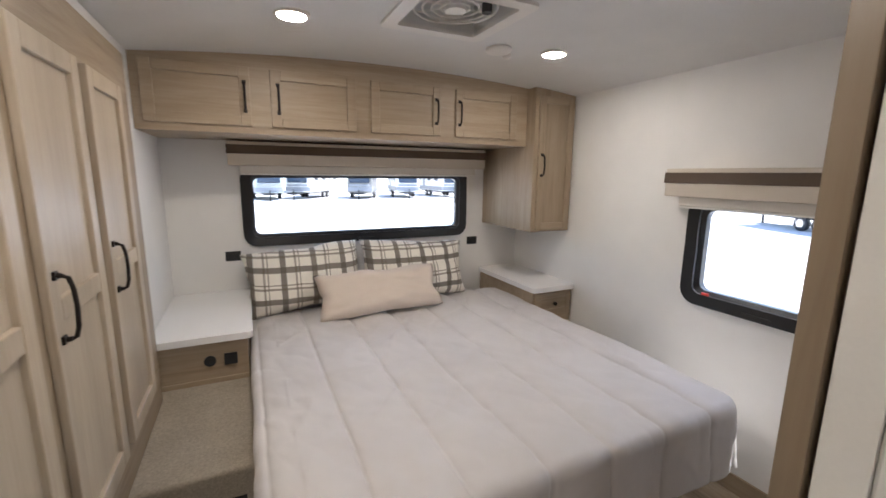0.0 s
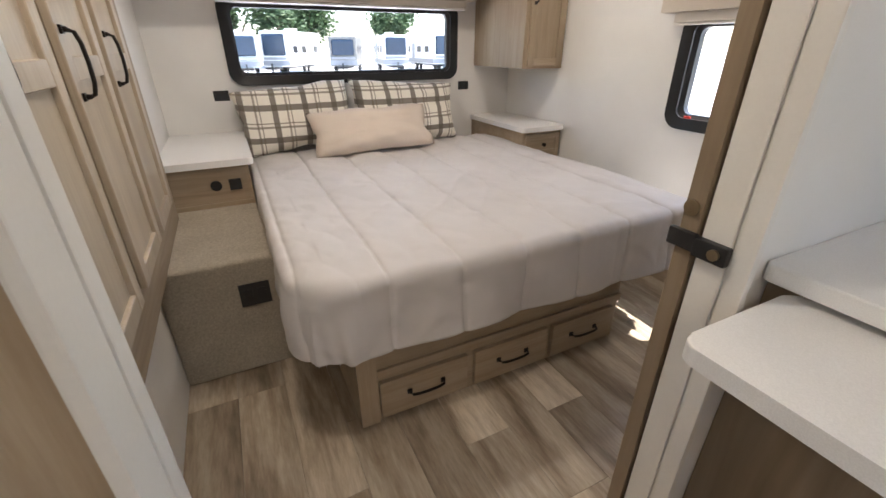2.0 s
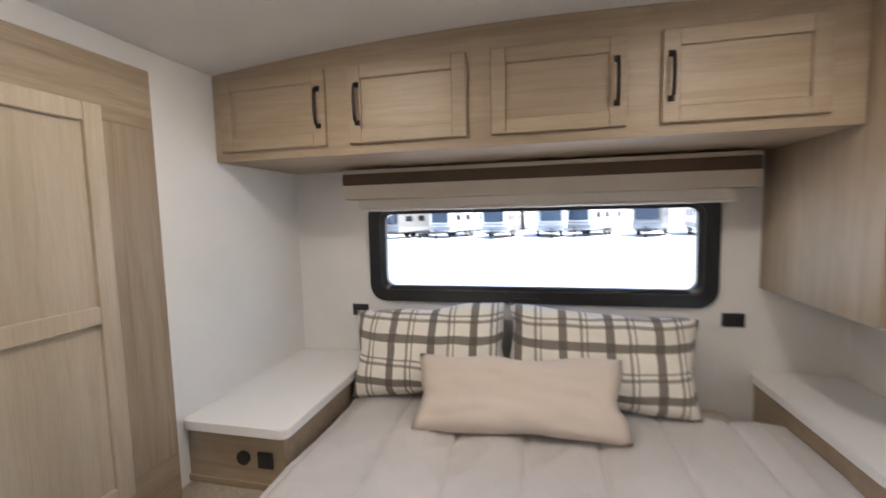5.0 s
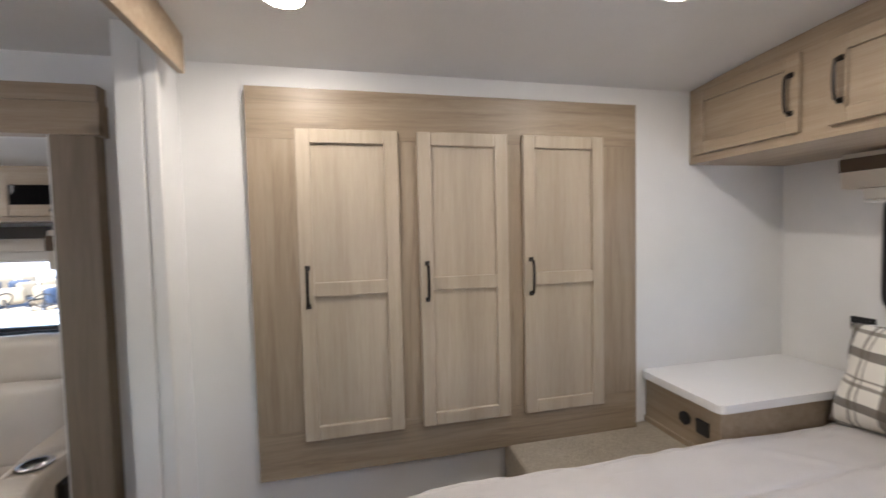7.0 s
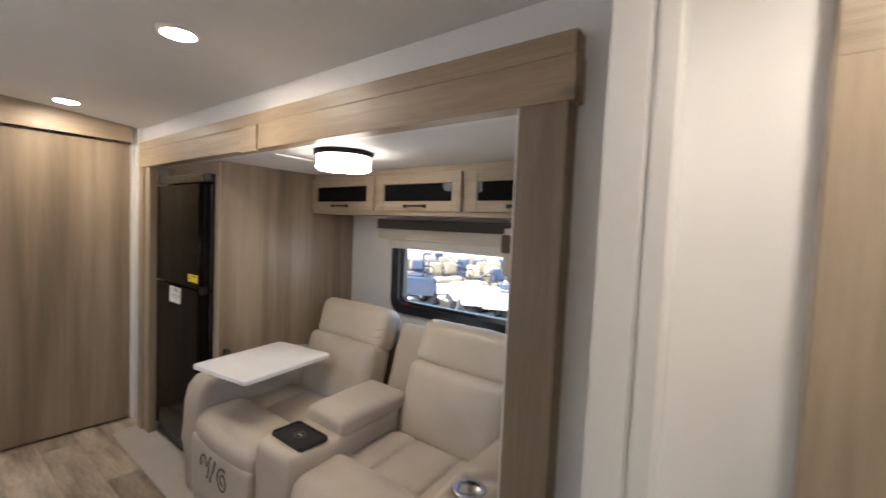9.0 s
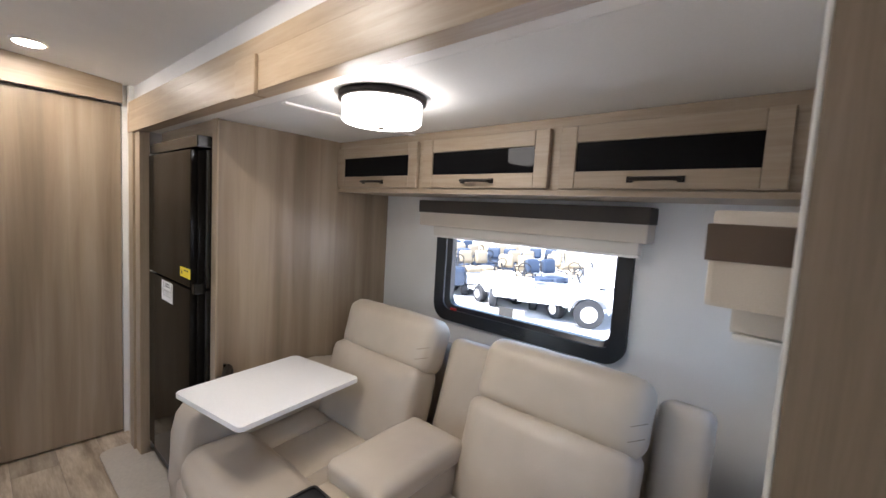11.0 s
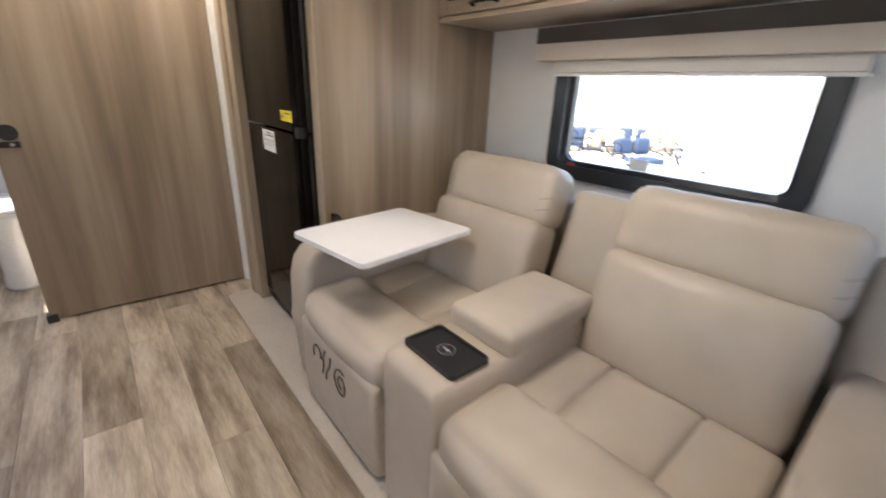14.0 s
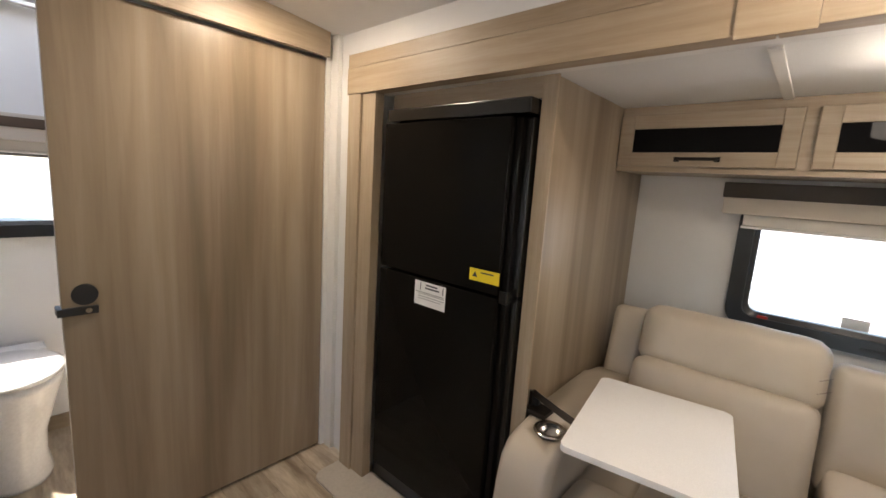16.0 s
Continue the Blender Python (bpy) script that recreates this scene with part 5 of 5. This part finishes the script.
def tree(at, height, seed):
    """Tapered trunk with limbs, and a crown of many small leaves in uneven clumps."""
    rnd = random.Random(seed)
    t = thing("tree", at, "leafy green tree behind the parked trailers", "tree", "trees")
    a = Vector(at)
    bm = bmesh.new()
    def limb(p, q, r0, r1):
        m = bmesh.new()
        d = (q - p)
        bmesh.ops.create_cone(m, cap_ends=True, segments=8, radius1=r0, radius2=r1, depth=d.length, matrix=Matrix.Translation((p + q) / 2) @ d.to_track_quat("Z", "Y").to_matrix().to_4x4())
        me = bpy.data.meshes.new("tmp")
        m.to_mesh(me)
        m.free()
        bm.from_mesh(me)
        bpy.data.meshes.remove(me)
    fork = a + Vector((0, 0, height * 0.26))
    limb(a, fork, height * 0.03, height * 0.02)
    tips = []
    for k in range(9):
        ang, up = rnd.uniform(0, math.tau), rnd.uniform(0.2, 0.55)
        tip = fork + Vector((math.cos(ang) * height * rnd.uniform(0.12, 0.3), math.sin(ang) * height * rnd.uniform(0.12, 0.3), height * up))
        limb(fork - Vector((0, 0, rnd.uniform(0, height * 0.1))), tip, height * 0.012, height * 0.003)
        tips.append(tip)
    part("trunk", bm, bark, t)
    cr = bmesh.new()
    for tip in tips:
        for k in range(420):
            c = tip + Vector((rnd.gauss(0, height * 0.075), rnd.gauss(0, height * 0.075), rnd.gauss(0, height * 0.085)))
            s = height * rnd.uniform(0.018, 0.034)
            n = Vector((rnd.uniform(-1, 1), rnd.uniform(-1, 1), rnd.uniform(-0.3, 1))).normalized()
            q = n.to_track_quat("Z", "Y")
            vs = [cr.verts.new(c + q @ Vector(v) * s) for v in ((1, 0, 0), (0, 0.6, 0.15), (-1, 0, 0), (0, -0.6, 0.15))]
            cr.faces.new(vs)
    part("crown", cr, leaf, t, "crown of small green leaves")


for k, (x, y, h) in enumerate(((-44, 60, 13), (-37, 58, 11), (-31, 60, 13), (-26, 57, 12), (-20, 59, 11), (-15, 56, 12), (-10, 58, 13), (-5, 57, 10), (-1, 58, 12), (3, 60, 11), (7, 57, 10), (11, 59, 9), (22, 58, 8))):
    tree((x, y, GZ), h, 11 + k)

# ---- floor planks ----
rnd = random.Random(5)
PW, PL = 0.18, 1.22
plank_cols = int((E - W) / PW) + 1
meshes = {}


def plank_mesh(w, l):
    key = (round(w, 3), round(l, 2))
    if key not in meshes:
        bm = boxes((-w / 2 + 0.0004, w / 2 - 0.0004, -l / 2 + 0.0004, l / 2 - 0.0004, 0.0005, 0.006), bevel=0.0007, seg=1)
        me = bpy.data.meshes.new("plank")
        bm.to_mesh(me)
        bm.free()
        me.materials.append(plank_mat)
        meshes[key] = me
    return meshes[key]


for i in range(plank_cols):
    x0 = W + i * PW
    w = min(PW, E - x0)
    if w < 0.02:
        continue
    y = S - rnd.choice((0.0, 0.31, 0.62, 0.93))
    while y < N:
        a, b = max(S, y), min(N, y + PL)
        if b - a > 0.05:
            ob = new("plank", plank_mesh(w, b - a))
            ob.location = (x0 + w / 2, (a + b) / 2, 0)
            ob.parent = floor
        y += PL
